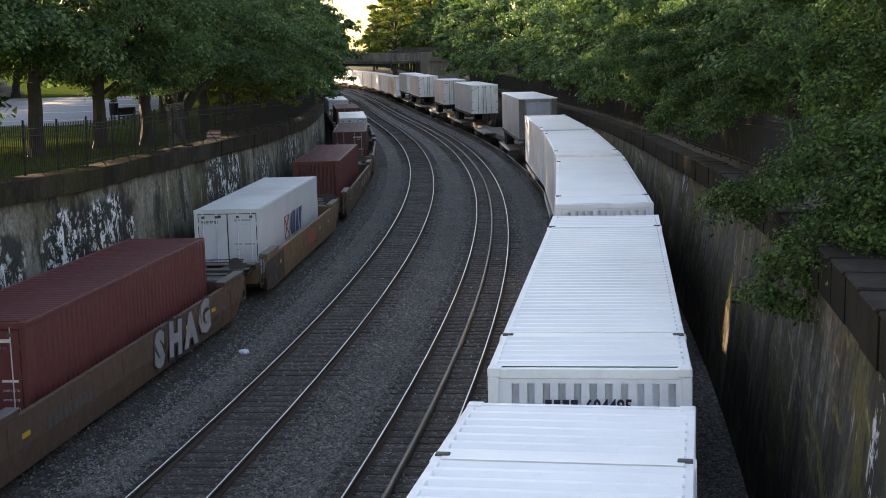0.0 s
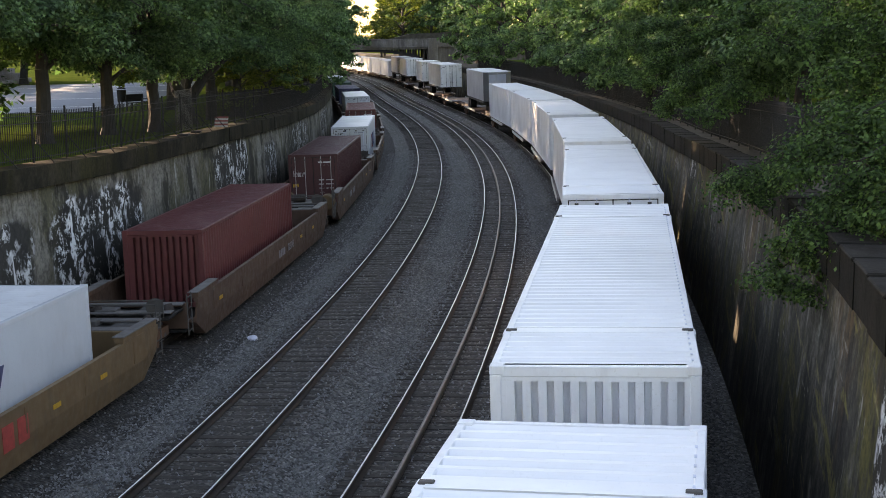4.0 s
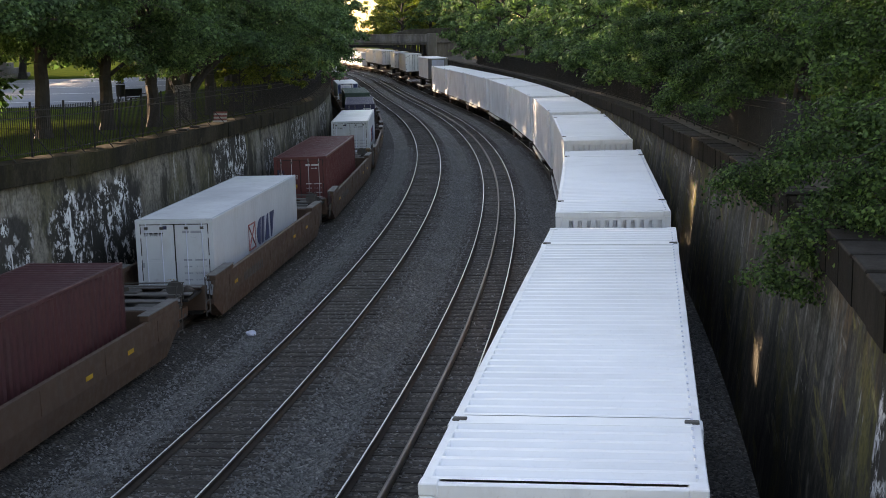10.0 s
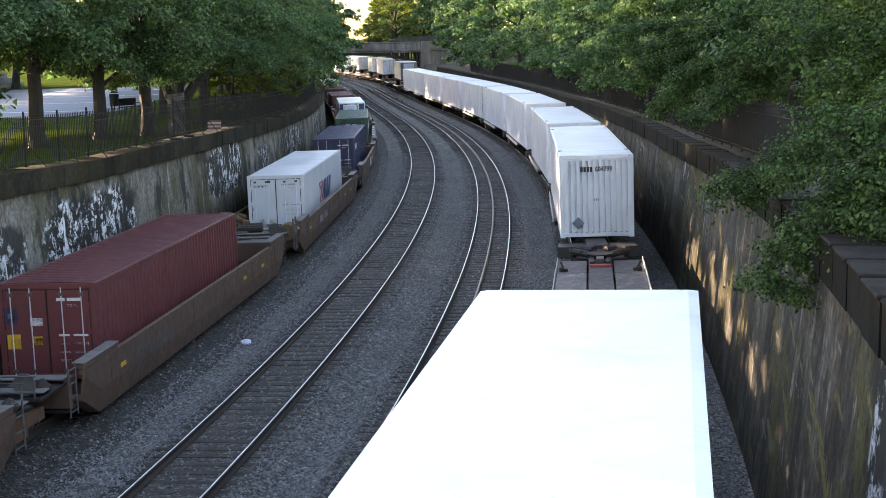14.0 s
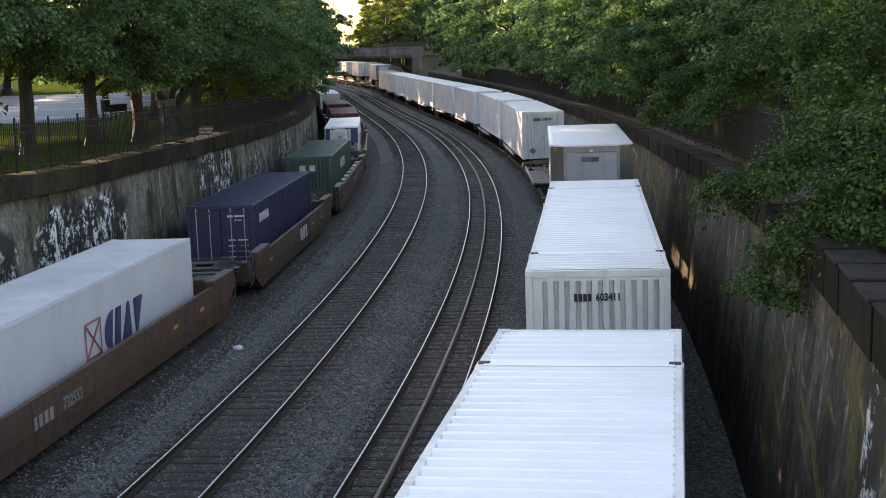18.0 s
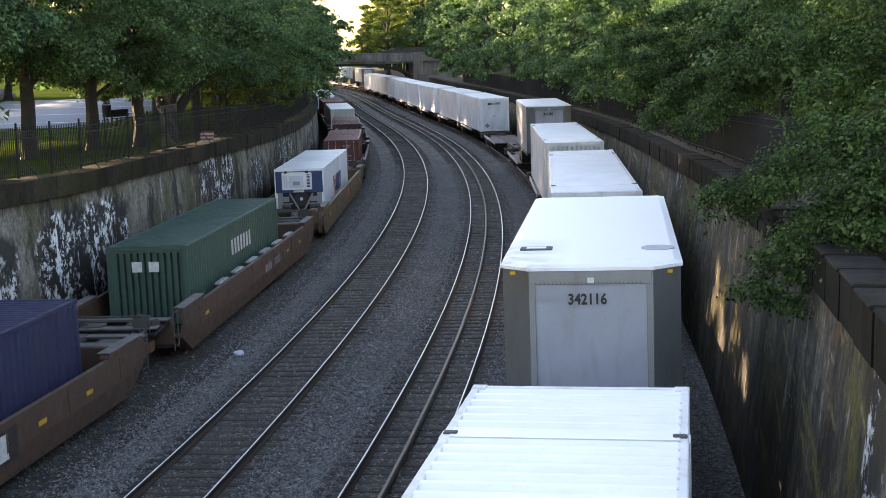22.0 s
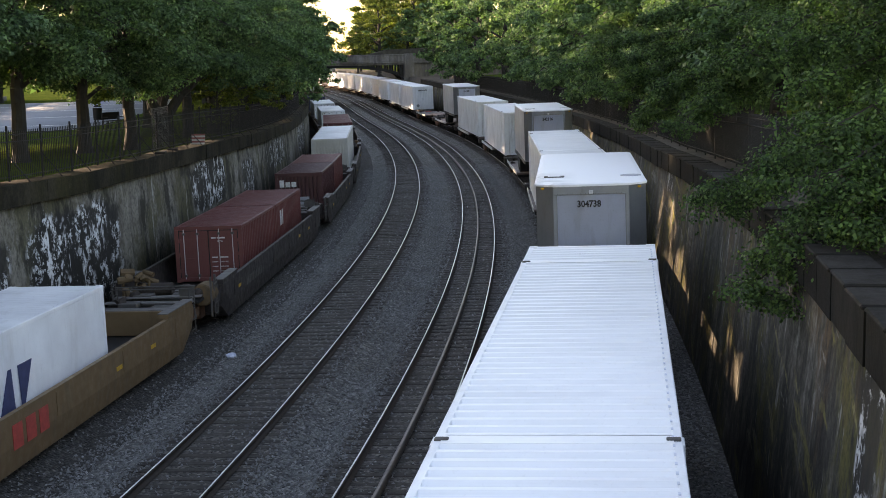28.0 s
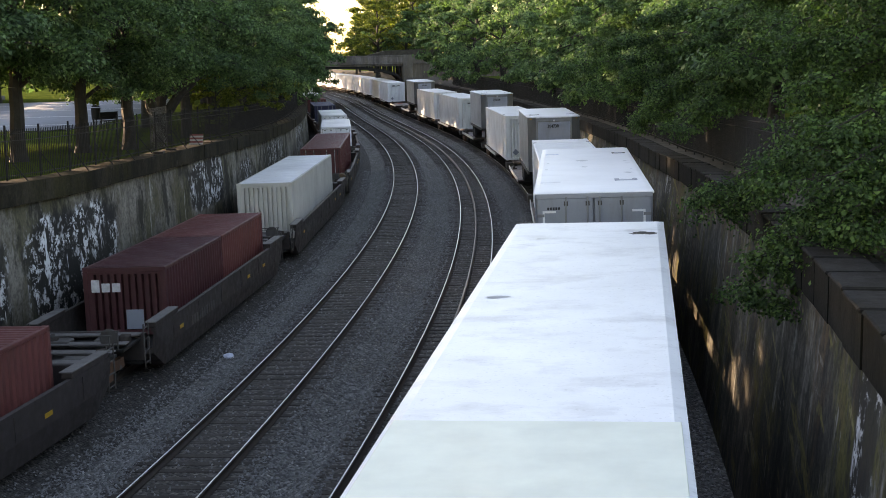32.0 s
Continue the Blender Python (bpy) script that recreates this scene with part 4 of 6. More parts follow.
def big_mark(c, w, h):
    """The shipping line's device: a thin red square with a cross, then four solid navy shapes."""
    x = w / 2 + 0.004
    lo, hi = 0.60, 1.48
    for y0, y1, z0, z1 in ((-1.86, -1.81, lo, hi), (-0.91, -0.86, lo, hi), (-1.81, -0.91, lo, lo + 0.05), (-1.81, -0.91, hi - 0.05, hi)):
        part("red_edge", boxes((x, x + 0.01, y0, y1, z0, z1)), MARK_PINK, c)
    for a, b in (((x + 0.003, -1.84, lo + 0.02), (x + 0.003, -0.88, hi - 0.02)), ((x + 0.005, -1.84, hi - 0.02), (x + 0.005, -0.88, lo + 0.02))):
        part("red_cross_bar", rod(bmesh.new(), a, b, 0.022, 4), MARK_PINK, c)

    def slab(name, outline):
        bm = bmesh.new()
        v = [[bm.verts.new((x + q, yy + (zz - lo) * 0.22, zz)) for yy, zz in outline] for q in (0.0, 0.01)]
        bm.faces.new(v[0][::-1]), bm.faces.new(v[1])
        for k in range(len(outline)):
            n = (k + 1) % len(outline)
            bm.faces.new((v[0][k], v[0][n], v[1][n], v[1][k]))
        bmesh.ops.recalc_face_normals(bm, faces=bm.faces[:])
        part(name, bm, MARK_NAVY, c, "navy slanted solid shape")

    mid = (lo + hi) / 2
    slab("navy_half_disc", [(-0.22 + 0.5 * math.cos(radians(a)), mid + 0.45 * math.sin(radians(a))) for a in range(90, 271, 15)])
    slab("navy_block", [(-0.02, lo), (0.36, lo), (0.36, hi), (-0.02, hi)])
    slab("navy_wedge", [(0.52, lo), (1.20, lo), (0.93, hi), (0.79, hi)])
    slab("navy_wedge", [(1.24, hi), (1.92, hi), (1.65, lo), (1.51, lo)])


# ---- road trailers carried on the train ----
def blot(px, py, z, rx, ry, seed):
    """A thin patch with a ragged outline."""
    rng, bm = random.Random(seed), bmesh.new()
    v = []
    for k in range(22):
        a, q = k * math.tau / 22, rng.uniform(0.55, 1.0)
        v.append(bm.verts.new((px + rx * q * math.cos(a), py + ry * q * math.sin(a), z)))
    f = bm.faces.new(v)
    bmesh.ops.solidify(bm, geom=[f], thickness=0.004)
    return bm


def trailer(label, l, h, s13, number, nose, skin, roof, speed, group="", d=7.93, dip=0.0, w=2.59):
    """A box trailer on its wheels. nose: the rounded front faces the camera; otherwise the doors do."""
    t = tagged(empty("box_trailer"), label, "trailer", group)
    y, z0 = l / 2, 1.12
    x = w / 2
    face = OLDWHITE if skin in (WHITE, OLDWHITE) else TRAILGREY
    out = [(-x, y), (x, y)] + ([(x, -y + 0.35), (x - 0.42, -y), (-x + 0.42, -y), (-x, -y + 0.35)] if nose else [(x, -y), (-x, -y)])
    for (ax, ay), (bx, by) in zip(out, out[1:] + out[:1]):
        bm = bmesh.new()
        v = [bm.verts.new(p) for p in ((ax, ay, z0), (bx, by, z0), (bx, by, h - 0.02), (ax, ay, h - 0.02))]
        bm.faces.new(v)
        bmesh.ops.solidify(bm, geom=bm.faces[:], thickness=0.03)
        front = ay < -y + 0.4 and by < -y + 0.4
        if front and nose and abs(ay - by) < 0.01:
            part("nose_panel", bm, NOSE, t, "smooth pale grey nose panel")
        elif front and nose:
            part("corner_panel", bm, BEIGE, t, "beige-grey chamfered corner")
        elif front:
            part("door_frame", bm, face, t)
        else:
            part("side_panel", bm, skin, t)
    bm = bmesh.new()
    o = 0.03
    outer = [(p * (1 + o / x), q * (1 + o / y)) for p, q in out]
    a = [bm.verts.new((p, q, h - 0.06)) for p, q in outer]
    b = [bm.verts.new((p, q, h - 0.012)) for p, q in outer]
    k = [bm.verts.new((p * 0.93, q * 0.985, h + 0.02)) for p, q in out]
    for i in range(len(out)):
        j = (i + 1) % len(out)
        bm.faces.new((a[i], a[j], b[j], b[i]))
        bm.faces.new((b[i], b[j], k[j], k[i]))
    bm.faces.new(k)
    bm.faces.new(a[::-1])
    bmesh.ops.recalc_face_normals(bm, faces=bm.faces[:])
    part("roof", bm, roof, t, "white patched trailer roof")
    if roof is ROOFWHITE:
        for px, py, hx, hy, edge, inner in ((-1.02, 10.65, 0.2, 0.12, NOSE, WHITE), (0.98, 10.68, 0.2, 0.12, STEEL, NOSE), (0.83, 2.4, 0.27, 0.2, TRAILGREY, WHITE)):
            patch = part("roof_patch", soft(boxes((px - hx, px + hx, py - hy - y, py + hy - y, h + 0.016, h + 0.034)), 0.006), edge, t, "roof repair patch")
            part("patch_centre", soft(boxes((px - hx * 0.6, px + hx * 0.55, py - hy * 0.55 - y, py + hy * 0.5 - y, h + 0.034, h + 0.042)), 0.003), inner, patch)
        part("roof_patch", soft(boxes((-1.22, -0.92, 1.95 - y, 2.22 - y, h + 0.016, h + 0.03), (-0.92, -0.74, 2.08 - y, 2.22 - y, h + 0.016, h + 0.03)), 0.006), WHITE, t, "white roof repair patch")
        for k, (px, py, rx, ry) in enumerate(((-0.16, 8.25, 0.2, 0.28), (-0.12, 6.2, 0.13, 0.24), (1.06, 7.9, 0.10, 0.12), (1.08, 7.1, 0.10, 0.11), (0.98, 4.3, 0.17, 0.2), (-1.12, 5.6, 0.05, 0.2), (-1.1, 7.6, 0.04, 0.12), (1.1, 5.3, 0.05, 0.08))):
            part("scuff", blot(px, py - y, h + 0.0205, rx, ry, k), SCUFF, t, "grey scuff on the roof")
    elif not nose and roof is not PATCHROOF:
        for px, py in ((-0.95, -y + 1.2), (0.95, -y + 1.2), (-0.95, y - 1.4), (0.95, y - 1.4)):
            part("roof_patch", soft(boxes((px - 0.28, px + 0.28, py - 0.18, py + 0.18, h + 0.012, h + 0.03)), 0.006), WHITE if px < 0 else TRAILGREY, t, "roof repair patch")
    if roof is PATCHROOF:
        part("roof_light", soft(boxes((-x + 0.03, x - 0.03, -y + 0.05, -y + 3.4, h + 0.016, h + 0.034)), 0.008), SKYLIGHT, t, "pale green translucent roof panel")
        for k, (px, py, r) in enumerate(((-0.72, y - 2.0, 0.14), (0.95, y - 1.5, 0.3), (0.8, y - 1.2, 0.2), (-0.95, y - 7.0, 0.2))):
            part("tar_patch", blot(px, py, h + 0.0205, r, r * 0.7, 20 + k), STEEL if k == 1 else SCUFF, t, "grey tar patch on the roof")
    for sx in (-1, 1):
        part("side_rail", soft(boxes((sx * x - 0.04, sx * x + 0.04, -y + 0.4, y - 0.05, z0 - 0.14, z0 + 0.05)), 0.01), STEEL, t)
        for ay in (y - 1.0, y - 2.25):
            wheel = part("wheel", rod(bmesh.new(), (sx * 0.65, ay, 0.52), (sx * 1.22, ay, 0.52), 0.51, 20), RUBBER, t, "black twin tyres")
            part("rim", rod(bmesh.new(), (sx * 1.20, ay, 0.52), (sx * 1.235, ay, 0.52), 0.28, 14), STEEL, wheel)
        part("landing_leg", boxes((sx * 0.75 - 0.07, sx * 0.75 + 0.07, -y + 2.3, -y + 2.44, 0.25, z0)), STEEL, t)
    part("floor", boxes((-x + 0.04, x - 0.04, -y + 0.4, y - 0.06, z0 - 0.08, z0)), BLACK, t)
    part("axle_frame", boxes((-0.5, 0.5, y - 2.8, y - 0.4, 0.62, z0 - 0.08)), STEEL, t)
    if nose:
        part("nose_rail", soft(boxes((-x + 0.42, x - 0.42, -y - 0.03, -y + 0.01, h - 0.26, h - 0.065)), 0.01), BEIGE, t, "beige riveted top rail")
        for sx in (-1, 1):
            part("nose_post", soft(boxes((sx * (x - 0.45) - 0.05, sx * (x - 0.45) + 0.05, -y - 0.024, -y + 0.004, z0, h - 0.07)), 0.008), BEIGE, t)
            part("marker_lamp", soft(boxes((sx * (x - 0.16) - 0.04, sx * (x - 0.16) + 0.04, -y + 0.14, -y + 0.2, h - 0.14, h - 0.09)), 0.008), MARK_YELLOW, t, "amber marker lamp")
        tagged(part("rivet_row", boxes(*[(-x + 0.5 + i * 0.06, -x + 0.515 + i * 0.06, -y - 0.036, -y - 0.028, h - 0.24, h - 0.225) for i in range(int((w - 1.0) / 0.06))]), STEEL, t), kind="stuff")
        if roof is SOOTROOF:
            frame_in = part("roof_hatch", soft(boxes((-1.12, -0.62, -y + 1.45, -y + 1.75, h + 0.012, h + 0.04)), 0.008), STEEL, t, "dark-edged roof hatch")
            part("hatch_lid", boxes((-1.02, -0.72, -y + 1.53, -y + 1.67, h + 0.04, h + 0.048)), WHITE, frame_in)
            part("roof_patch", soft(rod(bmesh.new(), (1.0, -y + 1.55, h + 0.01), (1.0, -y + 1.55, h + 0.03), 0.26, 12), 0.004), TRAILGREY, t, "grey roof repair patch")
        part("nose_lamp", soft(boxes((-0.05, 0.05, -y - 0.04, -y - 0.01, h - 0.24, h - 0.16)), 0.008), MARK_PALE, t)
        part("coupling_plate", boxes((-0.6, 0.6, -y + 0.3, -y + 1.8, z0 - 0.16, z0 - 0.08)), BLACK, t)
        if number:
            lettering("number", number, 0.22, MARK_DARK, t, Matrix.Translation((-0.05, -y - 0.034, h - 0.48)) @ pose(0, 0, 0, 90, 0, 0), "black painted number", 0.85)
    else:
        for sx in (-1, 1):
            door = part("door", soft(boxes((min(sx * 0.02, sx * (x - 0.05)), max(sx * 0.02, sx * (x - 0.05)), -y - 0.045, -y - 0.003, z0, h - 0.14)), 0.012), face, t, "swing door with locking rods")
            for k in (0.10, 0.45):
                part("lock_rod", rod(bmesh.new(), (sx * x * k * 1.05, -y - 0.075, z0 - 0.05), (sx * x * k * 1.05, -y - 0.075, h - 0.1), 0.022, 8), BEIGE, door, "grey locking rod")
                for kz in (z0 + 0.5, h - 0.3):
                    part("rod_keeper", boxes((sx * x * k * 1.05 - 0.045, sx * x * k * 1.05 + 0.045, -y - 0.09, -y - 0.045, kz, kz + 0.1)), STEEL, door)
            part("corner_mark", bars([(min(sx * 0.85, sx * 1.15), max(sx * 0.85, sx * 1.15), h - 0.46, h - 0.41), (min(sx * 1.10, sx * 1.15), max(sx * 1.10, sx * 1.15), h - 0.76, h - 0.41)], -y - 0.05), WHITE, door, "white corner stripe")
            for kz in (z0 + 0.3, z0 + 1.1, h - 0.55):
                part("hinge", soft(boxes((sx * (x - 0.12) - 0.09, sx * (x - 0.12) + 0.09, -y - 0.06, -y - 0.044, kz, kz + 0.07)), 0.006), BEIGE, door)
        part("rear_header", soft(boxes((-x, x, -y - 0.05, -y, h - 0.14, h - 0.03)), 0.01), face, t)
        part("small_mark", bars(code_bars(-1.05, h - 0.36, 0.3, 0.06, 5), -y - 0.05), MARK_DARK, t)
    MOVERS.append((t, s13, d, 1.10, l, speed, dip))
    return t


# ---- the cars of the trains ----
def truck(parent, y, wheel_r=0.42):
    """A two-axle bogie under a car, as one part with its pieces."""
    bm = bmesh.new()
    for sx in (-1, 1):
        box(bm, sx * 1.02 - 0.07, sx * 1.02 + 0.07, y - 1.15, y + 1.15, 0.36, 0.62)
        box(bm, sx * 1.02 - 0.09, sx * 1.02 + 0.09, y - 0.35, y + 0.35, 0.2, 0.66)
    box(bm, -1.05, 1.05, y - 0.22, y + 0.22, 0.42, 0.7)
    b = part("bogie", bm, RUST, parent, "dark cast steel bogie")
    for sy in (-0.88, 0.88):
        part("axle", rod(bmesh.new(), (-1.1, y + sy, wheel_r), (1.1, y + sy, wheel_r), 0.07, 8), STEEL, b)
        for sx in (-1, 1):
            part("wheel", rod(bmesh.new(), (sx * 0.70, y + sy, wheel_r), (sx * 0.82, y + sy, wheel_r), wheel_r, 22), RAIL_RUST, b, "steel wheel")


def platform(s13, l, speed, pads=True):
    """One platform of an articulated spine car: a box-section spine with side pads for trailer wheels."""
    c = tagged(empty("spine_car"), "grey steel spine car platform with worn side pads", "flat car", "platforms of the spine train")
    y = l / 2
    near_by = s13 < 125
    part("spine", soft(boxes((-0.365, 0.365, -y + 0.6, y - 0.6, 0.62, 1.09)), 0.02), SPINE, c, "worn grey-brown centre sill")
    if pads:
        for sx in (-1, 1):
            pad = part("pad", soft(boxes((min(sx * 0.42, sx * 1.33), max(sx * 0.42, sx * 1.33), y - 10.6, y - 3.93, 0.98, 1.07)), 0.012), DECK, c, "worn steel wheel pad with bright scuffs")
            part("pad_end_plate", soft(boxes((min(sx * 0.42, sx * 1.33), max(sx * 0.42, sx * 1.33), y - 3.9, y - 1.7, 0.985, 1.075)), 0.012), SPINE, pad)
            part("pad_rail", soft(boxes((sx * 1.36 - 0.018, sx * 1.36 + 0.018, y - 10.5, y - 3.5, 0.95, 1.15)), 0.01), CREAM, pad, "raised edge rail, worn pale")
            part("pad_rail", soft(boxes((sx * 1.345 - 0.018, sx * 1.345 + 0.018, y - 3.4, y - 1.4, 0.95, 1.15)), 0.01), CREAM, pad)
            for i in range(5 if near_by else 0):
                part("pad_bracket", boxes((min(sx * 0.4, sx * 1.3), max(sx * 0.4, sx * 1.3), y - 10.4 + i * 2.1, y - 10.25 + i * 2.1, 0.80, 0.98)), BLACK, pad)
            if not near_by:
                continue
            chock = soft(boxes((sx * 1.16 - 0.09, sx * 1.16 + 0.07, y - 3.72, y - 3.42, 1.07, 1.2)), 0.02)
            box(chock, min(sx * 0.98, sx * 1.1), max(sx * 0.98, sx * 1.1), y - 3.66, y - 3.54, 1.07, 1.15)
            rod(chock, (sx * 1.14, y - 3.5, 1.2), (sx * 1.2, y - 3.3, 1.3), 0.035, 6)
            part("wheel_chock", chock, RAIL_RUST, c, "rusty lashing chock")
    if not near_by:
        truck(c, y)
        MOVERS.append((c, s13, 7.93, 0.0, l, speed, 0.0))
        return c
    part("hitch_plate", soft(boxes((-0.36, 0.36, -y + 4.3, -y + 4.55, 1.09, 1.20)), 0.015), BLACK, c, "black hitch plate")
    part("hitch_loop", soft(boxes((-0.2, -0.14, -y + 3.9, -y + 4.3, 1.09, 1.17), (0.14, 0.2, -y + 3.9, -y + 4.3, 1.09, 1.17), (-0.2, 0.2, -y + 3.85, -y + 3.92, 1.09, 1.17)), 0.01), STEEL, c)
    part("hitch_cross_bar", soft(boxes((-0.33, 0.33, y - 3.05, y - 2.86, 1.09, 1.17)), 0.02), MARK_RED, c, "faded red hitch bar")
    for sx in (-1, 1):
        part("hitch_stand", soft(boxes((sx * 0.25 - 0.06, sx * 0.25 + 0.06, y - 2.86, y - 1.95, 1.09, 1.24)), 0.015), GRIME, c, "grimy hitch frame bar")
    part("hitch_head", soft(boxes((-0.12, 0.12, y - 2.7, y - 2.1, 1.09, 1.3), (-0.3, 0.3, y - 2.45, y - 2.35, 1.12, 1.22)), 0.02), STEEL, c)
    plate = rod(bmesh.new(), (0, y - 1.75, 1.26), (0, y - 1.75, 1.33), 0.42, 18)
    box(plate, -0.2, 0.2, y - 2.0, y - 1.5, 1.08, 1.26)
    part("fifth_wheel", soft(plate, 0.01), BLACK, c, "dark round hitch plate")
    part("end_block", soft(boxes((-0.34, 0.34, y - 1.4, y + 0.3, 0.80, 1.14)), 0.04), GRIME, c)
    for sx in (-1, 1):
        bm = bmesh.new()
        pts = [Vector((sx * 0.22, y - 1.15, 1.14)), Vector((sx * 0.55, y - 0.95, 1.2)), Vector((sx * 0.88, y - 0.55, 1.2)), Vector((sx * 0.9, y - 0.05, 1.16)), Vector((sx * 0.55, y + 0.15, 1.16)), Vector((sx * 0.2, y - 0.1, 1.18))]
        for a, b in zip(pts, pts[1:]):
            rod(bm, a, b, 0.115, 8)
        part("cast_arm", bm, GRIME, c, "heavy curved cast steel arm")
        part("arm_pin", rod(bmesh.new(), (sx * 0.86, y - 0.5, 0.9), (sx * 0.86, y - 0.5, 1.34), 0.09, 8), BLACK, c)
        part("joint_arm", soft(boxes((min(sx * 0.2, sx * 0.9), max(sx * 0.2, sx * 0.9), y - 0.7, y + 0.05, 0.7, 1.0)), 0.03), GRIME, c)
        part("load_bolster", soft(boxes((min(sx * 0.4, sx * 1.33), max(sx * 0.4, sx * 1.33), -y + 0.95, -y + 1.75, 0.70, 1.07)), 0.02), GRIME, c, "heavy grimy cross beam")
        part("hose", rod(bmesh.new(), (sx * 0.2, y - 0.9, 1.2), (sx * 0.12, y + 0.75, 1.14), 0.035, 6), BLACK, c)
    part("joint_casting", soft(boxes((-0.3, 0.3, -y + 0.3, -y + 0.95, 0.85, 1.12), (-0.16, 0.16, -y + 0.4, -y + 0.8, 1.12, 1.2)), 0.03), GRIME, c, "cast joint between two platforms")
    truck(c, y)
    MOVERS.append((c, s13, 7.93, 0.0, l, speed, 0.0))
    return c


def well_car(s13, l, col, speed, first=False, number="", mark_at=0.3):
    """One unit of a well car: deep side sills with flared tops, low floor, end platforms."""
    c = tagged(empty("well_car"), {BROWN: "brown steel well car with weathered side sills", YELLOW: "yellow steel well car stained with brown", DARKCAR: "dark brown steel well car with grimy sills"}[col], "well car", "well cars of the container train")
    y = l / 2
    side = y - 1.55
    for sx in (-1, 1):
        o, i = sx * 1.70, sx * 1.58
        bm = bmesh.new()
        prof = [(sx * 1.62, -0.02), (o, 0.50), (o, 1.14), (i, 1.14), (i, 1.06), (sx * 1.64, 1.04), (sx * 1.64, 0.5), (sx * 1.58, 0.12), (sx * 1.30, 0.12), (sx * 1.30, -0.02)]
        rings = []
        for yy, cut in ((-side, 0.5), (-side + 0.9, 0.0), (side - 0.9, 0.0), (side, 0.5)):
            rings.append([bm.verts.new((px, yy, pz if pz > 0.6 else max(pz, pz + cut))) for px, pz in prof])
        for a, b in zip(rings, rings[1:]):
            for k in range(len(prof)):
                q = (k + 1) % len(prof)
                bm.faces.new((a[k], a[q], b[q], b[k]))
        bm.faces.new(rings[0])
        bm.faces.new(rings[-1])
        bmesh.ops.recalc_face_normals(bm, faces=bm.faces[:])
        sill = part("side_sill", bm, col, c, "deep steel side sill")
        for ky in (-1, 1):
            riser = part("sill_riser", soft(boxes((sx * 1.57 - 0.125, sx * 1.57 + 0.125, ky * (side - 1.1) - 1.05, ky * (side - 1.1) + 1.05, 1.13, 1.27)), 0.02), col, sill)
            part("step_plate", soft(boxes((sx * 1.56 - 0.15, sx * 1.56 + 0.15, ky * (side - 1.1) - 1.08, ky * (side - 1.1) + 1.08, 1.27, 1.30)), 0.01), WALKWAY, riser, "grey worn step plate")
        if sx > 0:
            for k in range(6):
                q = -side + 1.6 + k * (2 * side - 3.2) / 5
                part("sill_rib", boxes((1.692, 1.716, q - 0.03, q + 0.03, 0.54, 1.06)), col, sill)
        if sx > 0:
            ink = TIRED_WHITE if col is BROWN else MARK_DARK if col is YELLOW else STEEL
            first_mark = mark_at if number else -side + 3.4
            for k in range(4 if number else 0 if col is YELLOW else 10):
                part("block_mark", boxes((1.702, 1.71, first_mark + k * 0.27, first_mark + k * 0.27 + 0.17, 0.52, 0.78)), ink if number else STEEL, sill)
            if number:
                lettering("number", number, 0.36, ink, sill, Matrix.Translation((1.704, first_mark + 2.05, 0.65)) @ pose(0, 0, 0, 90, 0, 90), "pale painted car number", 1.0)
            for q in (-side + 2.2, side - 6.0, side - 3.6):
                part("reflector", boxes((1.702, 1.712, q, q + 0.36, 0.66, 0.76)), MARK_YELLOW, sill, "yellow reflector")
        for sy in (-1, 1):
            lad = bmesh.new()
            q = sy * (side + 0.35)
            for k in (-0.2, 0.2):
                rod(lad, (sx * 1.56, q + k, 0.25), (sx * 1.56, q + k, 1.35), 0.02, 6)
            for zz in (0.35, 0.65, 0.95, 1.25):
                rod(lad, (sx * 1.56, q - 0.2, zz), (sx * 1.56, q + 0.2, zz), 0.016, 6)
            part("ladder", lad, STEEL, c, "grab ladder")
    part("floor", boxes((-1.3, 1.3, -side, side, 0.2, 0.28)), BLACK, c)
    for sy in (-1, 1):
        a, b = sorted((sy * (side - 0.15), sy * (y - 0.15)))
        part("end_deck", soft(boxes((-1.3, 1.3, a, b, 0.82, 0.90)), 0.012), BLACK, c, "dark end platform")
        for py, pw in ((side + 0.05, 0.2), (y - 0.42, 0.17)):
            part("walkway_plank", soft(boxes((-1.32, 1.32, sy * py - pw, sy * py + pw, 0.98, 1.02)), 0.01), WALKWAY, c, "pale grey walkway plank")
        for qx, qy, qr in ((-0.72, 0.62, 0.19), (1.12, 0.7, 0.17)):
            bm = bmesh.new()
            bmesh.ops.create_icosphere(bm, subdivisions=2, radius=qr, matrix=Matrix.Translation((qx, sy * (y - qy), 1.0)))
            for v in bm.verts:
                v.co += Vector((1, 1, 1)) * 0.09 * noise.noise(v.co * 5.1)
            part("brake_gear", bm, RAIL_RUST, c, "rust-brown lump of brake gear")
        part("end_beam", soft(boxes((-1.4, 1.4, sy * (side - 0.1) - 0.12, sy * (side - 0.1) + 0.12, 0.3, 1.0)), 0.02), col, c)
        for bx, by, hw, hl, hh in ((-0.48, 0.65, 0.28, 0.25, 0.16), (0.6, 1.0, 0.3, 0.2, 0.1)):
            part("deck_box", soft(boxes((bx - hw, bx + hw, sy * (y - by) - hl, sy * (y - by) + hl, 0.90, 0.90 + hh)), 0.02), STEEL, c)
        part("hand_rail", rod(bmesh.new(), (-1.2, sy * (y - 0.2), 1.35), (1.2, sy * (y - 0.2), 1.35), 0.02, 6), STEEL, c)
        for px in (-1.15, 1.15):
            part("rail_post", rod(bmesh.new(), (px, sy * (y - 0.2), 0.88), (px, sy * (y - 0.2), 1.35), 0.02, 6), STEEL, c)
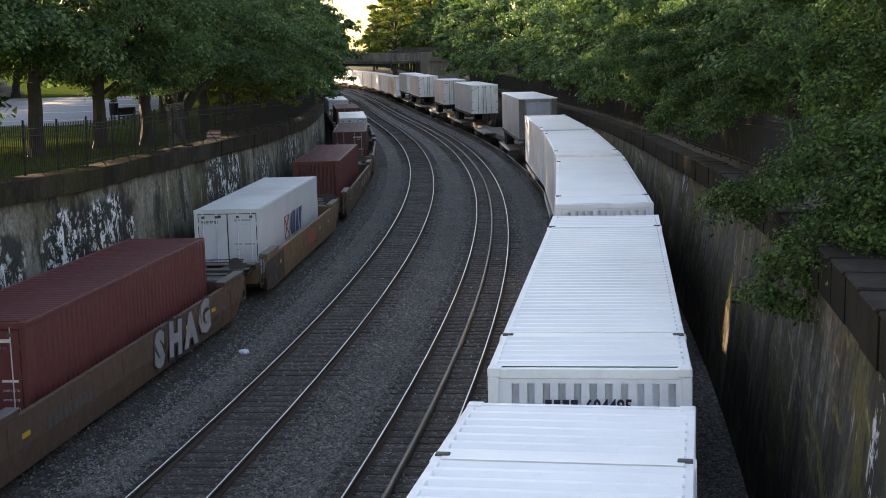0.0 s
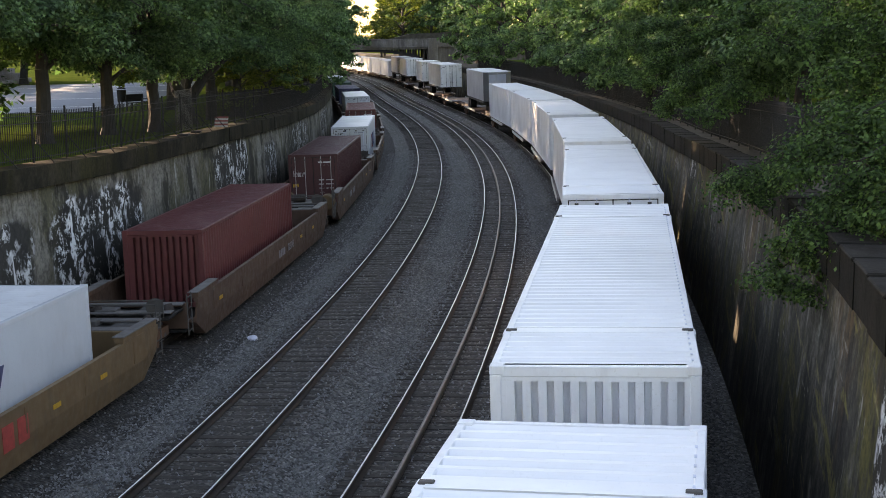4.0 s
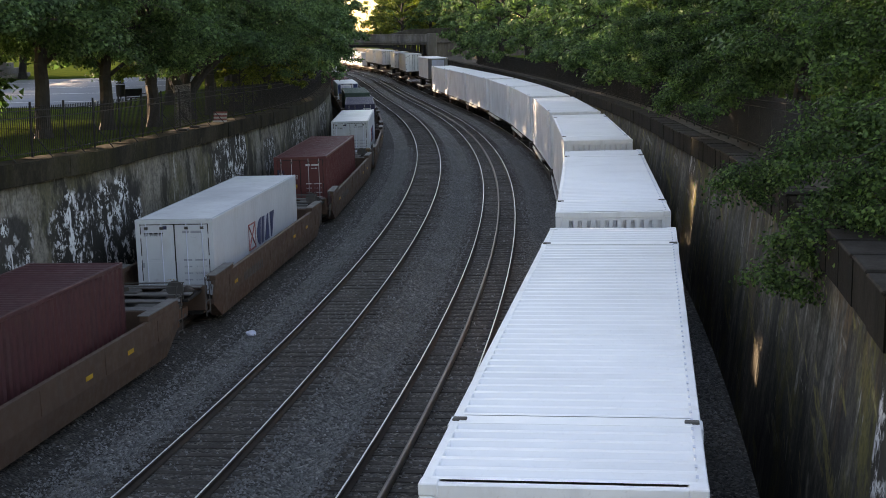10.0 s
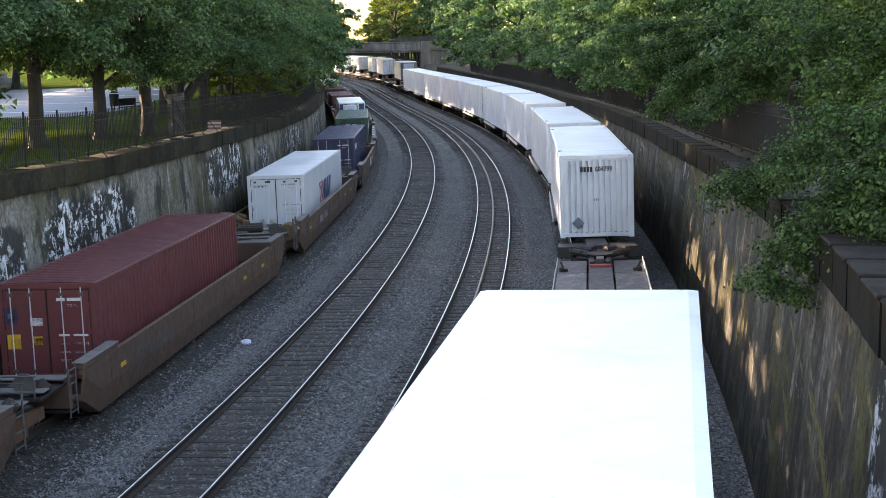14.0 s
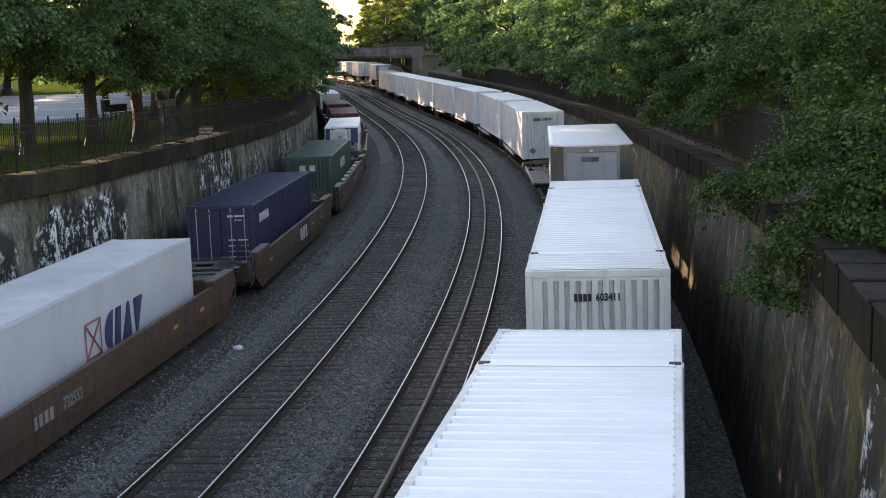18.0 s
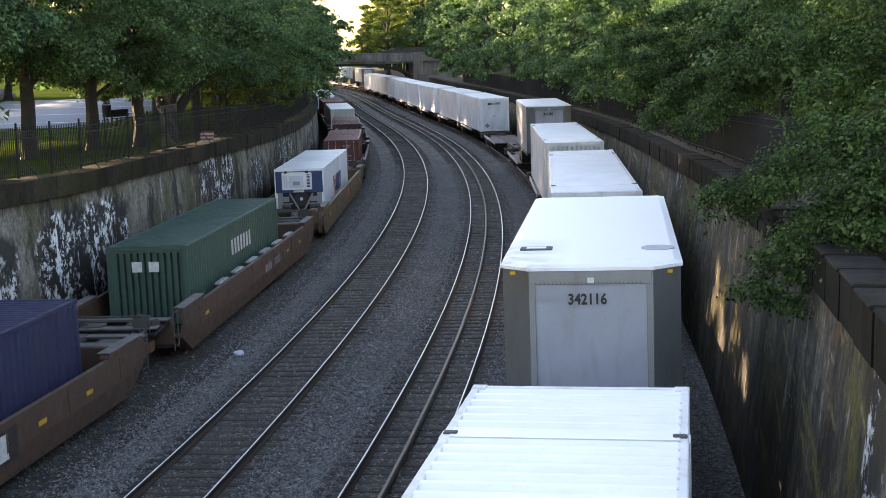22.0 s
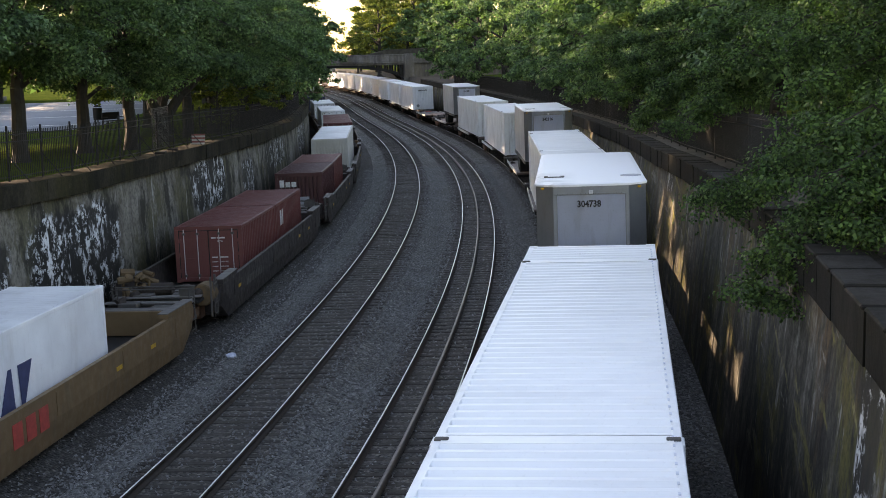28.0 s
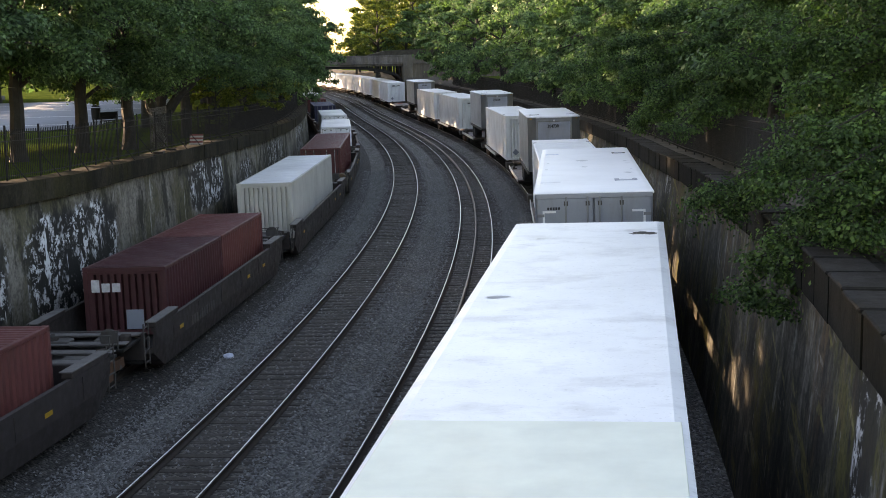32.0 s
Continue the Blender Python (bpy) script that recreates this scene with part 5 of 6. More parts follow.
        part("draft_sill", soft(boxes((-0.35, 0.35, a, sy * (y + 0.15) if sy > 0 else b, 0.5, 0.82) if sy > 0 else (-0.35, 0.35, sy * (y + 0.15), b, 0.5, 0.82)), 0.02), BLACK, c)
    part("brake_wheel", rod(bmesh.new(), (0.9, -y + 0.3, 1.15), (0.9, -y + 0.34, 1.15), 0.24, 16), STEEL, c)
    truck(c, y - 0.35, 0.40)
    if first:
        truck(c, -y + 1.3, 0.40)
        part('air_tank', soft(rod(bmesh.new(), (-0.9, -y + 1.1, 1.12), (0.3, -y + 1.1, 1.12), 0.2, 14), 0.02), RAIL_RUST, c, 'rusty red air tank')
        rng = random.Random(int(l * 100))
        gear = bmesh.new()
        for _ in range(16):
            at = Vector((rng.uniform(-1.25, -0.35), -y + 1.0 + rng.uniform(-0.45, 0.45), rng.uniform(1.0, 1.62)))
            way = Vector((rng.uniform(-1, 1), rng.uniform(-1, 1), rng.uniform(-0.6, 0.6))).normalized() * rng.uniform(0.1, 0.24)
            rod(gear, at - way, at + way, rng.uniform(0.05, 0.12), 8)
        for qx in (-1.2, -0.8, -0.4):
            rod(gear, (qx, -y + 1.0, 0.85), (qx, -y + 1.0, 1.4), 0.05, 6)
        part("valve_gear", gear, OCHRE, c, "rust-yellow cluster of brake valves and pipes")
        part("brake_cylinder", soft(rod(bmesh.new(), (1.25, -y + 0.75, 0.95), (1.25, -y + 1.5, 0.95), 0.34, 16), 0.04), OCHRE, c, "rust-yellow brake cylinder")
        for qy in (0.7, 1.25):
            part("grab_iron", soft(boxes((1.5, 1.56, -y + qy, -y + qy + 0.05, 0.3, 1.5)), 0.01), STEEL, c)
        part('coupler', soft(boxes((-0.16, 0.16, -y - 0.3, -y + 0.5, 0.55, 0.82)), 0.04), STEEL, c)
    MOVERS.append((c, s13, -4.80, 0.0, l, speed, 0.0))
    return c


def spray(c, y0, y1, z0, z1, seed, material):
    """Spray-painted letters on a side sill."""
    rng = random.Random(seed)
    w = (y1 - y0) / 4
    for i, letter in enumerate("SHAG"):
        m = Matrix.Translation((1.704, y0 + (i + 0.5) * w, (z0 + z1) / 2 + rng.uniform(-0.05, 0.05))) @ pose(0, 0, 0, 90, 0, 90) @ pose(0, 0, 0, 0, 0, rng.uniform(-9, 9))
        for name, ink, fat, step in (("spray_outline", MARK_DARK, 0.15, 0.0), ("spray_letter", material, 0.075, 0.006)):
            lettering(name, letter, 1.15, ink, c, Matrix.Translation((step, 0, 0)) @ m, "fat sprayed graffiti letter", 1.25, fat)

# ---- the train that runs away from the camera ----
OUT, IN = 8.65, -7.5
DW = 7.93
BOX_LABEL = "white steel freight container with a ribbed roof"


def away(near, number="", old=False, end="ribs", roof=None, dot=False):
    marks = []
    c = container(("weathered " if old else "clean ") + BOX_LABEL + (" and doors" if end == "doors" else " and end"), OLDWHITE if old else WHITE, 2.57, 16.1, 2.896, near, DW, 1.14, OUT, end, number, ROOFWHITE, 0.012, marks, True, "white containers of the spine train", 0.3)
    if dot:
        bm = bmesh.new()
        e = -8.05
        v = [bm.verts.new((-0.66 + a * 0.22, e - 0.006, 0.52 + b * 0.22)) for a, b in ((-1, 0), (0, -1), (1, 0), (0, 1))]
        f = bm.faces.new(v)
        bmesh.ops.solidify(bm, geom=[f], thickness=0.01)
        part("diamond_placard", bm, TRAILGREY, c, "grey diamond placard holder")
    return c


away(130.3, "604495", False)
away(112.95, "", False, "doors")
away(95.1, "", False)
away(77.08, "604615", False)
away(56.9, "602378", False)
away(38.72, "604799", False, dot=True)
away(-18.55, "603411", True)
away(-39.15, "601408", True)
away(-76.6, "602479", True, dot=True)
away(-117.0, "", False)
for near in (148.6, 165.6, 182.5):
    away(near, "", False)
trailer("white box trailer with a grey chamfered nose", 8.9, 3.86, 0.25, "316388", True, OLDWHITE, TRAILROOF, OUT, "trailers", 7.93, 0.09)
trailer("white box trailer with a sooty roof and grey nose", 8.8, 3.86, -57.45, "342116", True, OLDWHITE, SOOTROOF, OUT, "trailers", 7.93, 0.04)
trailer("white box trailer with a grey chamfered nose and sooty roof", 8.8, 3.86, -97.25, "304738", True, OLDWHITE, SOOTROOF, OUT, "trailers", 7.93, 0.04)
trailer("grey box trailer with swing doors and a patched roof", 13.05, 3.86, -133.2, "", False, TRAILGREY, ROOFWHITE, OUT, "trailers", 8.03, 0.05, 2.63)
trailer("grey box trailer with a stained patched roof", 16.1, 3.86, -154.8, "", False, TRAILGREY, PATCHROOF, OUT, "trailers", 7.97, 0.24)
trailer("white box trailer with a grey chamfered nose", 14.0, 3.86, 202.5, "", True, WHITE, TRAILROOF, OUT, "trailers")
trailer("white box trailer with swing doors", 14.0, 3.86, 241.0, "", False, WHITE, TRAILROOF, OUT, "trailers")
trailer("white box trailer with swing doors", 8.8, 3.86, 265.0, "", False, WHITE, TRAILROOF, OUT, "trailers")
trailer("white box trailer with swing doors", 14.0, 3.86, 292.5, "", False, WHITE, TRAILROOF, OUT, "trailers")
trailer("grey box trailer with swing doors", 14.0, 3.86, 312.0, "", False, OLDWHITE, TRAILROOF, OUT, "trailers")
for near in (334.0, 352.0, 370.5, 388.6, 407.0, 425.2, 443.5):
    away(near, "", False)

for near, length in ((128.9, 18.4), (111.5, 17.4), (93.6, 17.9), (75.0, 18.6), (55.0, 20.0), (36.2, 18.8), (17.6, 18.6), (-1.4, 19.0), (-20.6, 19.2), (-41.0, 20.4), (-59.0, 18.0), (-78.6, 19.6), (-98.6, 20.0), (-118.2, 19.6),
                     (-136.8, 18.6), (-157.0, 20.2), (147.3, 18.3), (164.2, 16.9), (181.1, 16.9), (200.5, 19.4), (220.2, 19.7), (239.6, 19.4), (260.0, 20.4), (280.0, 20.0), (300.0, 20.0), (320.0, 20.0), (340.0, 20.0), (360.0, 18.4), (378.4, 18.4), (396.8, 18.4), (415.2, 18.4), (433.6, 18.4)):
    platform(near, length, OUT, True)

# ---- the train that comes towards the camera ----
LD = -4.93


def box_in(label, col, near, l=12.6, h=2.30, end="doors", z=0.32, marks=(), roof=None, w=2.36, endcol=None, ribs=0.036):
    return container(label, col, w, l, h, near, LD, z, IN, end, "", roof, ribs, marks, False, "containers of the well car train", 0.28, endcol)


CODE = ([(0.25, 0.45, 1.88, 1.95), (0.5, 0.85, 1.88, 1.95), (0.5, 0.75, 1.74, 1.80)] + [(a, b, q, q + 0.05) for q in (0.45, 0.65, 0.85, 1.05) for a, b in ((0.25, 0.5), (0.6, 0.95))])
MARKS = ((CODE, MARK_PALE, "code_block"),)
DARKMARKS = ((CODE, TRAILGREY, "code_block"), ([(-0.92, -0.80, 1.80, 1.9), (-0.76, -0.66, 1.80, 1.9), (-0.62, -0.50, 1.80, 1.9), (-0.46, -0.34, 1.80, 1.9)], MARK_DARK, "dark_block_letter"), ([(-0.30, -0.08, 0.30, 0.50)], MARK_YELLOW, "yellow_label"), ([(-0.72, -0.54, 0.32, 0.5), (-1.02, -0.95, 0.85, 1.0)], TRAILGREY, "grey_label"), ([(-0.34, -0.22, 2.0, 2.1)], BLUE, "blue_label"))
box_in("maroon ribbed steel freight container", RED, -70.9, marks=MARKS)
b = box_in("white refrigerated container with a shipping line's device", REEFER, -50.8, marks=DARKMARKS, roof=WHITE, ribs=0.0025)
big_mark(b, 2.36, 2.3)
box_in("maroon ribbed steel freight container", RED, -29.35, end="ribs")
box_in("dark maroon steel freight container with white door marks", PURPLE, -3.55, marks=MARKS + (([(-0.95, -0.80, 1.25, 1.55), (-0.76, -0.58, 1.25, 1.45), (-0.54, -0.38, 1.25, 1.45), (-0.95, -0.72, 1.48, 1.55)], MARK_PALE, "white_block_letters"), ([(-1.0, -0.72, 0.75, 0.9)], MARK_YELLOW, "yellow_label")))
b = box_in("white refrigerated container with a shipping line's device", REEFER, 16.9, marks=DARKMARKS, roof=WHITE, ribs=0.0025)
big_mark(b, 2.36, 2.3)
box_in("maroon steel freight container with yellow and blue labels", RED, 37.7, marks=MARKS + (([(-1.02, -0.72, 1.35, 1.72)], BLUE, "blue_label"), ([(-0.95, -0.78, 1.48, 1.60), (-0.42, -0.12, 1.30, 1.48)], MARK_PALE, "pale_label"), ([(-1.0, -0.68, 0.75, 1.1), (-0.4, -0.15, 0.85, 1.05)], MARK_YELLOW, "yellow_label")))
b = box_in("white refrigerated container with a shipping line's device", REEFER, 62.9, 13.0, marks=DARKMARKS, roof=WHITE, ribs=0.0025)
big_mark(b, 2.36, 2.3)
b = box_in("navy blue ribbed steel freight container", BLUE, 84.2, 12.8, marks=((CODE, MARK_PALE, "code_block"),))
side_mark(b, 1.17, [(-5.3 + i * 0.36, -5.05 + i * 0.36, 1.55, 1.85) for i in range(5)], MARK_PALE, "pale_block_letters")
b = box_in("green ribbed steel freight container with white squares", GREEN, 105.5, 12.7, end="ribs", marks=(([(-0.45, -0.15, 1.55, 1.85), (0.05, 0.35, 1.55, 1.85)], MARK_PALE, "white_square"),))
side_mark(b, 1.17, [(-1.0 + i * 0.42, -0.78 + i * 0.42, 1.2, 1.7) for i in range(7)], MARK_PALE, "pale_block_letters")
b = box_in("white refrigerated container with a blue machinery end", WHITE, 131.5, 12.7, end="reefer", ribs=0.0025)
big_mark(b, 2.36, 2.3)
b = box_in("rusty red short freight container", RED_B, 158.4, 6.15, 1.95, marks=(([(-0.1 + a * 0.8, -0.1 + b2 * 0.8, q * 0.8, e * 0.8) for a, b2, q, e in CODE], MARK_PALE, "code_block"),))
b = box_in("maroon short freight container with pale marks", RED_B, 164.8, 6.25, 1.95)
side_mark(b, 1.17, [(-2.2, -1.85, 1.0, 1.6), (-1.7, -1.5, 1.0, 1.6)], MARK_PALE, "pale_block_letters")
box_in("dark maroon short container with white block letters", PURPLE, 179.35, 6.35, 1.95, end="ribs", marks=(([(0.0, 0.5, 0.2, 0.75)], TRAILGREY, "grey_patch"), ([(-0.95, -0.72, 1.25, 1.6), (-0.66, -0.42, 1.25, 1.5), (-0.36, -0.12, 1.25, 1.5)], MARK_PALE, "white_block_letters"),))
box_in("rusty red short freight container", RED_B, 185.85, 6.4, 1.95)
box_in("cream ribbed freight container", CREAM, 199.5, 16.1, 2.4, end="ribs", roof=WHITE)
far_in = [(222.5, RED, "maroon ribbed freight container", 16.1), (247.5, WHITE, "white refrigerated container with door rods", 12.7), (269.0, WHITE, "white refrigerated container with door rods", 12.7), (294.0, BLUE, "navy blue freight container", 12.7), (316.0, RED, "maroon ribbed freight container", 12.7),
          (342.0, WHITE, "white refrigerated container with door rods", 12.7), (364.0, OLDWHITE, "white refrigerated container with door rods", 12.7), (386.0, RED, "maroon ribbed freight container", 12.7)]
for near, col, label, l in far_in:
    box_in(label, col, near, l, roof=WHITE if col is WHITE else None)

ENDS = [-76.5, -54.5, -33.8, -10.15, 13.0, 33.6, 56.6, 80.0, 101.2, 124.9, 151.2, 174.6, 194.6, 219.0, 243.0, 264.5, 288.0, 311.5, 335.5, 359.5, 381.5, 403.0]
PAINT = [BROWN, YELLOW, BROWN, BROWN, BROWN, BROWN, BROWN, BROWN, BROWN, YELLOW, DARKCAR, DARKCAR, DARKCAR, DARKCAR, BROWN, BROWN, BROWN, BROWN, BROWN, BROWN, BROWN]
for a, b, col in zip(ENDS, ENDS[1:], PAINT):
    car = well_car(a + 0.2, b - a - 0.4, col, IN, a in (-10.15, 56.6, 124.9, 151.2, 219.0), {-33.8: "723745", -10.15: "765465", 56.6: "732553", 101.2: "732553"}.get(a, ""), -5.0 if a in (-10.15, 56.6) else 0.3)
    if a == -76.5:
        spray(car, 0.4, 5.6, 0.2, 1.0, 4, TIRED_WHITE)
    if a in (-54.5, 80.0, 124.9):
        if col is not YELLOW:
            part("dark_plate", boxes((1.703, 1.706, -0.4, 1.9, 0.34, 1.0)), DARKCAR, car, "dark painted plate")
        for k in range(3):
            part("red_block" if col is YELLOW else "pale_block", boxes((1.704, 1.712, -0.2 + k * 0.62, 0.25 + k * 0.62, 0.42, 0.92)), MARK_RED if col is YELLOW else MARK_PALE, car, "plain painted block")
    if a == 101.2:
        for k in range(6):
            part("pale_liner", soft(boxes((1.40, 1.60, -5.6 + k * 2.1, -4.5 + k * 2.1, 1.12, 1.20)), 0.015), BEIGE, car, "pale liner piece on the sill")
    if col is YELLOW and a < 0:
        part("end_panel", boxes((1.703, 1.709, -8.9, -5.6, 0.1, 1.05)), DARKCAR, car, "dark brown repainted end of the sill")

# ---- the park: fences, trees ----
copings()
fence("fence_west", "black iron picket fence on the stone coping", LEFT_TOP, WALL_L - 0.55, 22, 150, 1.45, (28, 70))
fence("fence_east", "black iron picket fence on the stone coping", RIGHT_TOP, WALL_R + BATTER + 1.15, 14, 170, 1.6, (28, 60))

BROAD = "broad dark green park tree with low boughs"
DROOP = "broad park tree with drooping dark boughs"
plane = [tree(11, BROAD, 2.7, 0.29, 5.2, 2.9, 13.5, 245, 320, 0.10, LEAF_A, 0.5),
         tree(12, BROAD, 2.5, 0.33, 5.6, 2.9, 14.5, 250, 320, 0.105, LEAF_A, 0.6),
         tree(13, "forked park tree with heavy limbs", 1.3, 0.48, 5.4, 4.1, 14.0, 230, 290, 0.12, LEAF_A, 0.2, True),
         tree(14, "tall park tree with sunlight painted into its yellow-green leaves", 3.0, 0.4, 6.0, 2.0, 17.0, 230, 70, 0.28, LEAF_C, 0.5),
         tree(15, DROOP, 2.5, 0.33, 5.4, 1.7, 13.5, 250, 200, 0.14, LEAF_D, 1.2),
         tree(16, DROOP, 2.4, 0.36, 5.7, 1.6, 14.5, 260, 200, 0.14, LEAF_D, 1.4),
         tree(17, BROAD, 2.6, 0.34, 5.3, 2.1, 13.8, 210, 34, 0.36, LEAF_A, 0.7),
         tree(18, BROAD, 2.4, 0.36, 5.6, 2.0, 14.5, 210, 34, 0.36, LEAF_A, 0.9),
         tree(19, DROOP, 2.5, 0.38, 5.5, 1.7, 14.0, 210, 34, 0.36, LEAF_A, 1.2),
         tree(20, BROAD, 2.6, 0.34, 5.4, 2.0, 14.0, 210, 95, 0.20, LEAF_A, 0.8),
         tree(21, DROOP, 2.5, 0.36, 5.5, 1.6, 14.0, 210, 95, 0.20, LEAF_D, 1.3)]
used = set()


def plant(k, s, d, z, turn=0.0, size=1.0):
    """Trees that stay far off have fewer and larger leaf blades."""
    if (s > 82 or s < 20 or abs(d) > 20 or d < -15) and k in (0, 1, 2, 4, 5):
        front = 0 < s < 175 and -60 < d < 35
        k = {0: 6, 1: 7, 2: 6, 4: 8, 5: 8}[k] if not front else 9 if d < 0 else 10
    m = stand(s, d, z, turn)
    ob = plane[k]
    if k not in used:
        used.add(k)
        ob.matrix_basis = m
        ob.scale = (size, size, size)
        return ob
    t = copy_thing(ob, m)
    t.scale = (size, size, size)
    return t


# s below 20: unseen sky blockers; d below -46: added to shade the court
for k, s, d, turn, size in ((0, 48, -12.2, 0, 1.0), (1, 53.5, -11.6, 40, 1.0), (0, 55.6, -10.3, 110, 1.05), (2, 63, -10.7, 0, 1.0), (1, 68, -10.6, 200, 0.95), (0, 73, -10.3, 300, 1.0), (1, 81, -10.2, 20, 1.0), (0, 90, -10.5, 75, 1.05),
                          (1, 99, -10.3, 160, 1.05), (0, 109, -10.4, 220, 1.0), (1, 120, -10.4, 280, 1.0), (0, 131, -10.5, 330, 1.0), (1, 143, -10.6, 15, 1.05), (0, 158, -11, 130, 1.1), (1, 176, -11, 10, 1.1),
                          (0, -6, -12.8, 0, 1.1), (1, -18, -12.6, 200, 1.1), (0, 16, -12.8, 300, 1.05), (0, 21, -17.5, 10, 1.1), (1, 30, -17, 80, 1.1), (0, 30, -22, 45, 1.15), (1, 41, -12.8, 250, 1.0), (0, 34, -13.2, 190, 1.0), (1, 25, -12.4, 30, 1.05), (0, 28.5, -15, 100, 0.6), (1, 33.5, -16.5, 210, 0.62), (0, 23, -15.5, 330, 0.6), (1, 37, -16, 60, 0.6), (0, 38, -18, 140, 1.1), (1, 46, -17, 200, 1.1), (1, 55, -17.5, 310, 1.1), (3, 84, -16.0, 160, 0.75), (1, 111, -17, 10, 1.1), (0, 122, -16.5, 80, 1.15), (1, 133, -17, 150, 1.15), (0, 145, -16.5, 220, 1.15), (1, 157, -17, 290, 1.15), (0, 169, -15, 0, 1.15), (1, 181, -15, 70, 1.15), (0, 150, -11, 140, 1.1), (0, 166, -10.6, 310, 1.1), (0, 84, -40, 30, 1.2), (1, 104, -42, 90, 1.2), (0, 126, -44, 180, 1.2), (1, 150, -40, 0, 1.2), (0, 88, -47, 60, 1.3), (1, 97, -49, 10, 1.3), (0, 108, -48, 200, 1.3), (1, 118, -50, 100, 1.3), (0, 129, -49, 30, 1.3), (1, 140, -50, 250, 1.3), (0, 152, -50, 310, 1.3), (1, 164, -50, 40, 1.3)):
    plant(k, s, d, top_of(LEFT_TOP, s) - 0.15, turn, size * 0.87 if d > -12 and s > 50 else size)
for k, s, d, turn, size in ((1, 42, 17.4, 10, 1.05), (0, 55, 16.0, 80, 1.0), (1, 64, 16.6, 150, 1.0), (0, 70, 14.4, 220, 1.0), (1, 75, 14.4, 300, 1.0), (0, 85, 14.4, 30, 1.0), (1, 95, 14.4, 100, 1.05), (0, 106, 14.4, 170, 1.0), (1, 118, 14.4, 240, 1.0), (0, 131, 14.4, 310, 1.05), (1, 146, 14.4, 20, 1.05),
                          (0, 164, 14.4, 60, 1.05), (1, 184, 14.4, 140, 1.05), (0, 206, 17, 200, 1.1), (0, 70, 27, 15, 1.1), (1, 90, 28, 95, 1.1), (0, 112, 28, 175, 1.15), (1, 136, 29, 255, 1.15), (0, 160, 29, 335, 1.15), (1, 56, 27, 50, 1.1), (1, 186, 30, 300, 1.2), (0, 212, 31, 30, 1.2)):
    plant(k + 4, s, d, top_of(RIGHT_TOP, s) - 0.15, turn, size)
for k, s, d, turn, size in ((3, 250, 9, 0, 1.0), (3, 262, 17, 60, 1.1), (3, 285, 15, 180, 1.2), (3, 300, 25, 240, 1.2), (3, 262, 28, 300, 1.1), (0, 245, 20, 90, 1.2), (3, 330, 18, 200, 1.3), (1, 236, -13, 40, 1.1), (1, 262, -14, 140, 1.15), (0, 290, -13, 260, 1.2), (1, 205, -10.0, 330, 1.1), (0, 256, -22, 10, 1.2), (1, 272, -24, 80, 1.2), (0, 278, -12, 150, 1.2), (1, 300, -22, 220, 1.2), (0, 318, -14, 290, 1.2), (1, 232, -26, 0, 1.2), (0, 205, -25, 60, 1.2), (0, 193, -10.2, 100, 1.1), (1, 216, -9.8, 20, 1.1), (0, 226, -13, 200, 1.1), (1, 246, -9.5, 280, 1.1), (0, 240, -18, 70, 1.2), (1, 215, -18, 170, 1.2), (0, 185, -19, 250, 1.2), (1, 165, -20, 310, 1.2), (3, 325, 34, 75, 1.3)):
    plant(k, s, d, 4.3, turn, size)

for n, s in enumerate((111, 118, 125, 132, 139, 146, 153, 160, 167, 174, 181, 188, 195, 202, 209, 216, 222)):
    plant(9 if n < 12 else 6, s, -9.5 - 0.3 * (n % 3), top_of(LEFT_TOP, s) - 0.15, 67 * n, 0.5 + 0.06 * (n % 3))

for n, (s, d, size) in enumerate(((126, -9.2, 0.92), (138, -9.2, 0.95), (151, -9.2, 0.95), (165, -9.2, 1.0), (180, -9.0, 1.0))):
    plant(9, s, d, top_of(LEFT_TOP, s) - 0.15, 71 * n, size)

# small trees added by the fence; their yellow-green stands for sunlit leaves
for s, d, turn, size in ((78, -9.3, 20, 0.30), (71, -9.6, 140, 0.24), (86, -9.0, 260, 0.34)):
    tagged(plant(3, s, d, top_of(LEFT_TOP, s) - 0.15, turn, size), "small added tree beside the iron fence, coloured like sunlit leaves", "tree", "park trees")

for n, (s, d, size) in enumerate(((292, 9, 0.6), (310, 12, 0.7), (300, 20, 1.2), (318, 27, 1.2))):
    plant(3, s, d, 4.4, 71 * n, size)

# left trees past s 250 are added to keep sun off the far wall
for n, (s, d) in enumerate(((184, -9.2), (195, -8.9), (204, -8.8), (214, -8.8), (221, -8.9), (250, -9.5), (258, -10.5), (268, -9.5), (284, -9.8), (297, -10), (310, -10), (326, -10), (340, -10), (352, -11), (370, -11), (390, -11), (252, -16.5), (261, -17), (270, -16.5), (279, -17), (288, -16.5), (297, -17), (306, -16.5), (315, -17), (246, 14), (276, 14), (292, 13), (306, 17))):
    plant(6 + n % 2, s, d, 4.3, 53 * n, 0.85 + 0.08 * (n % 3)).scale = (1.1, 1.1, 0.42) if n < 5 else (0.9, 0.9, 0.9)


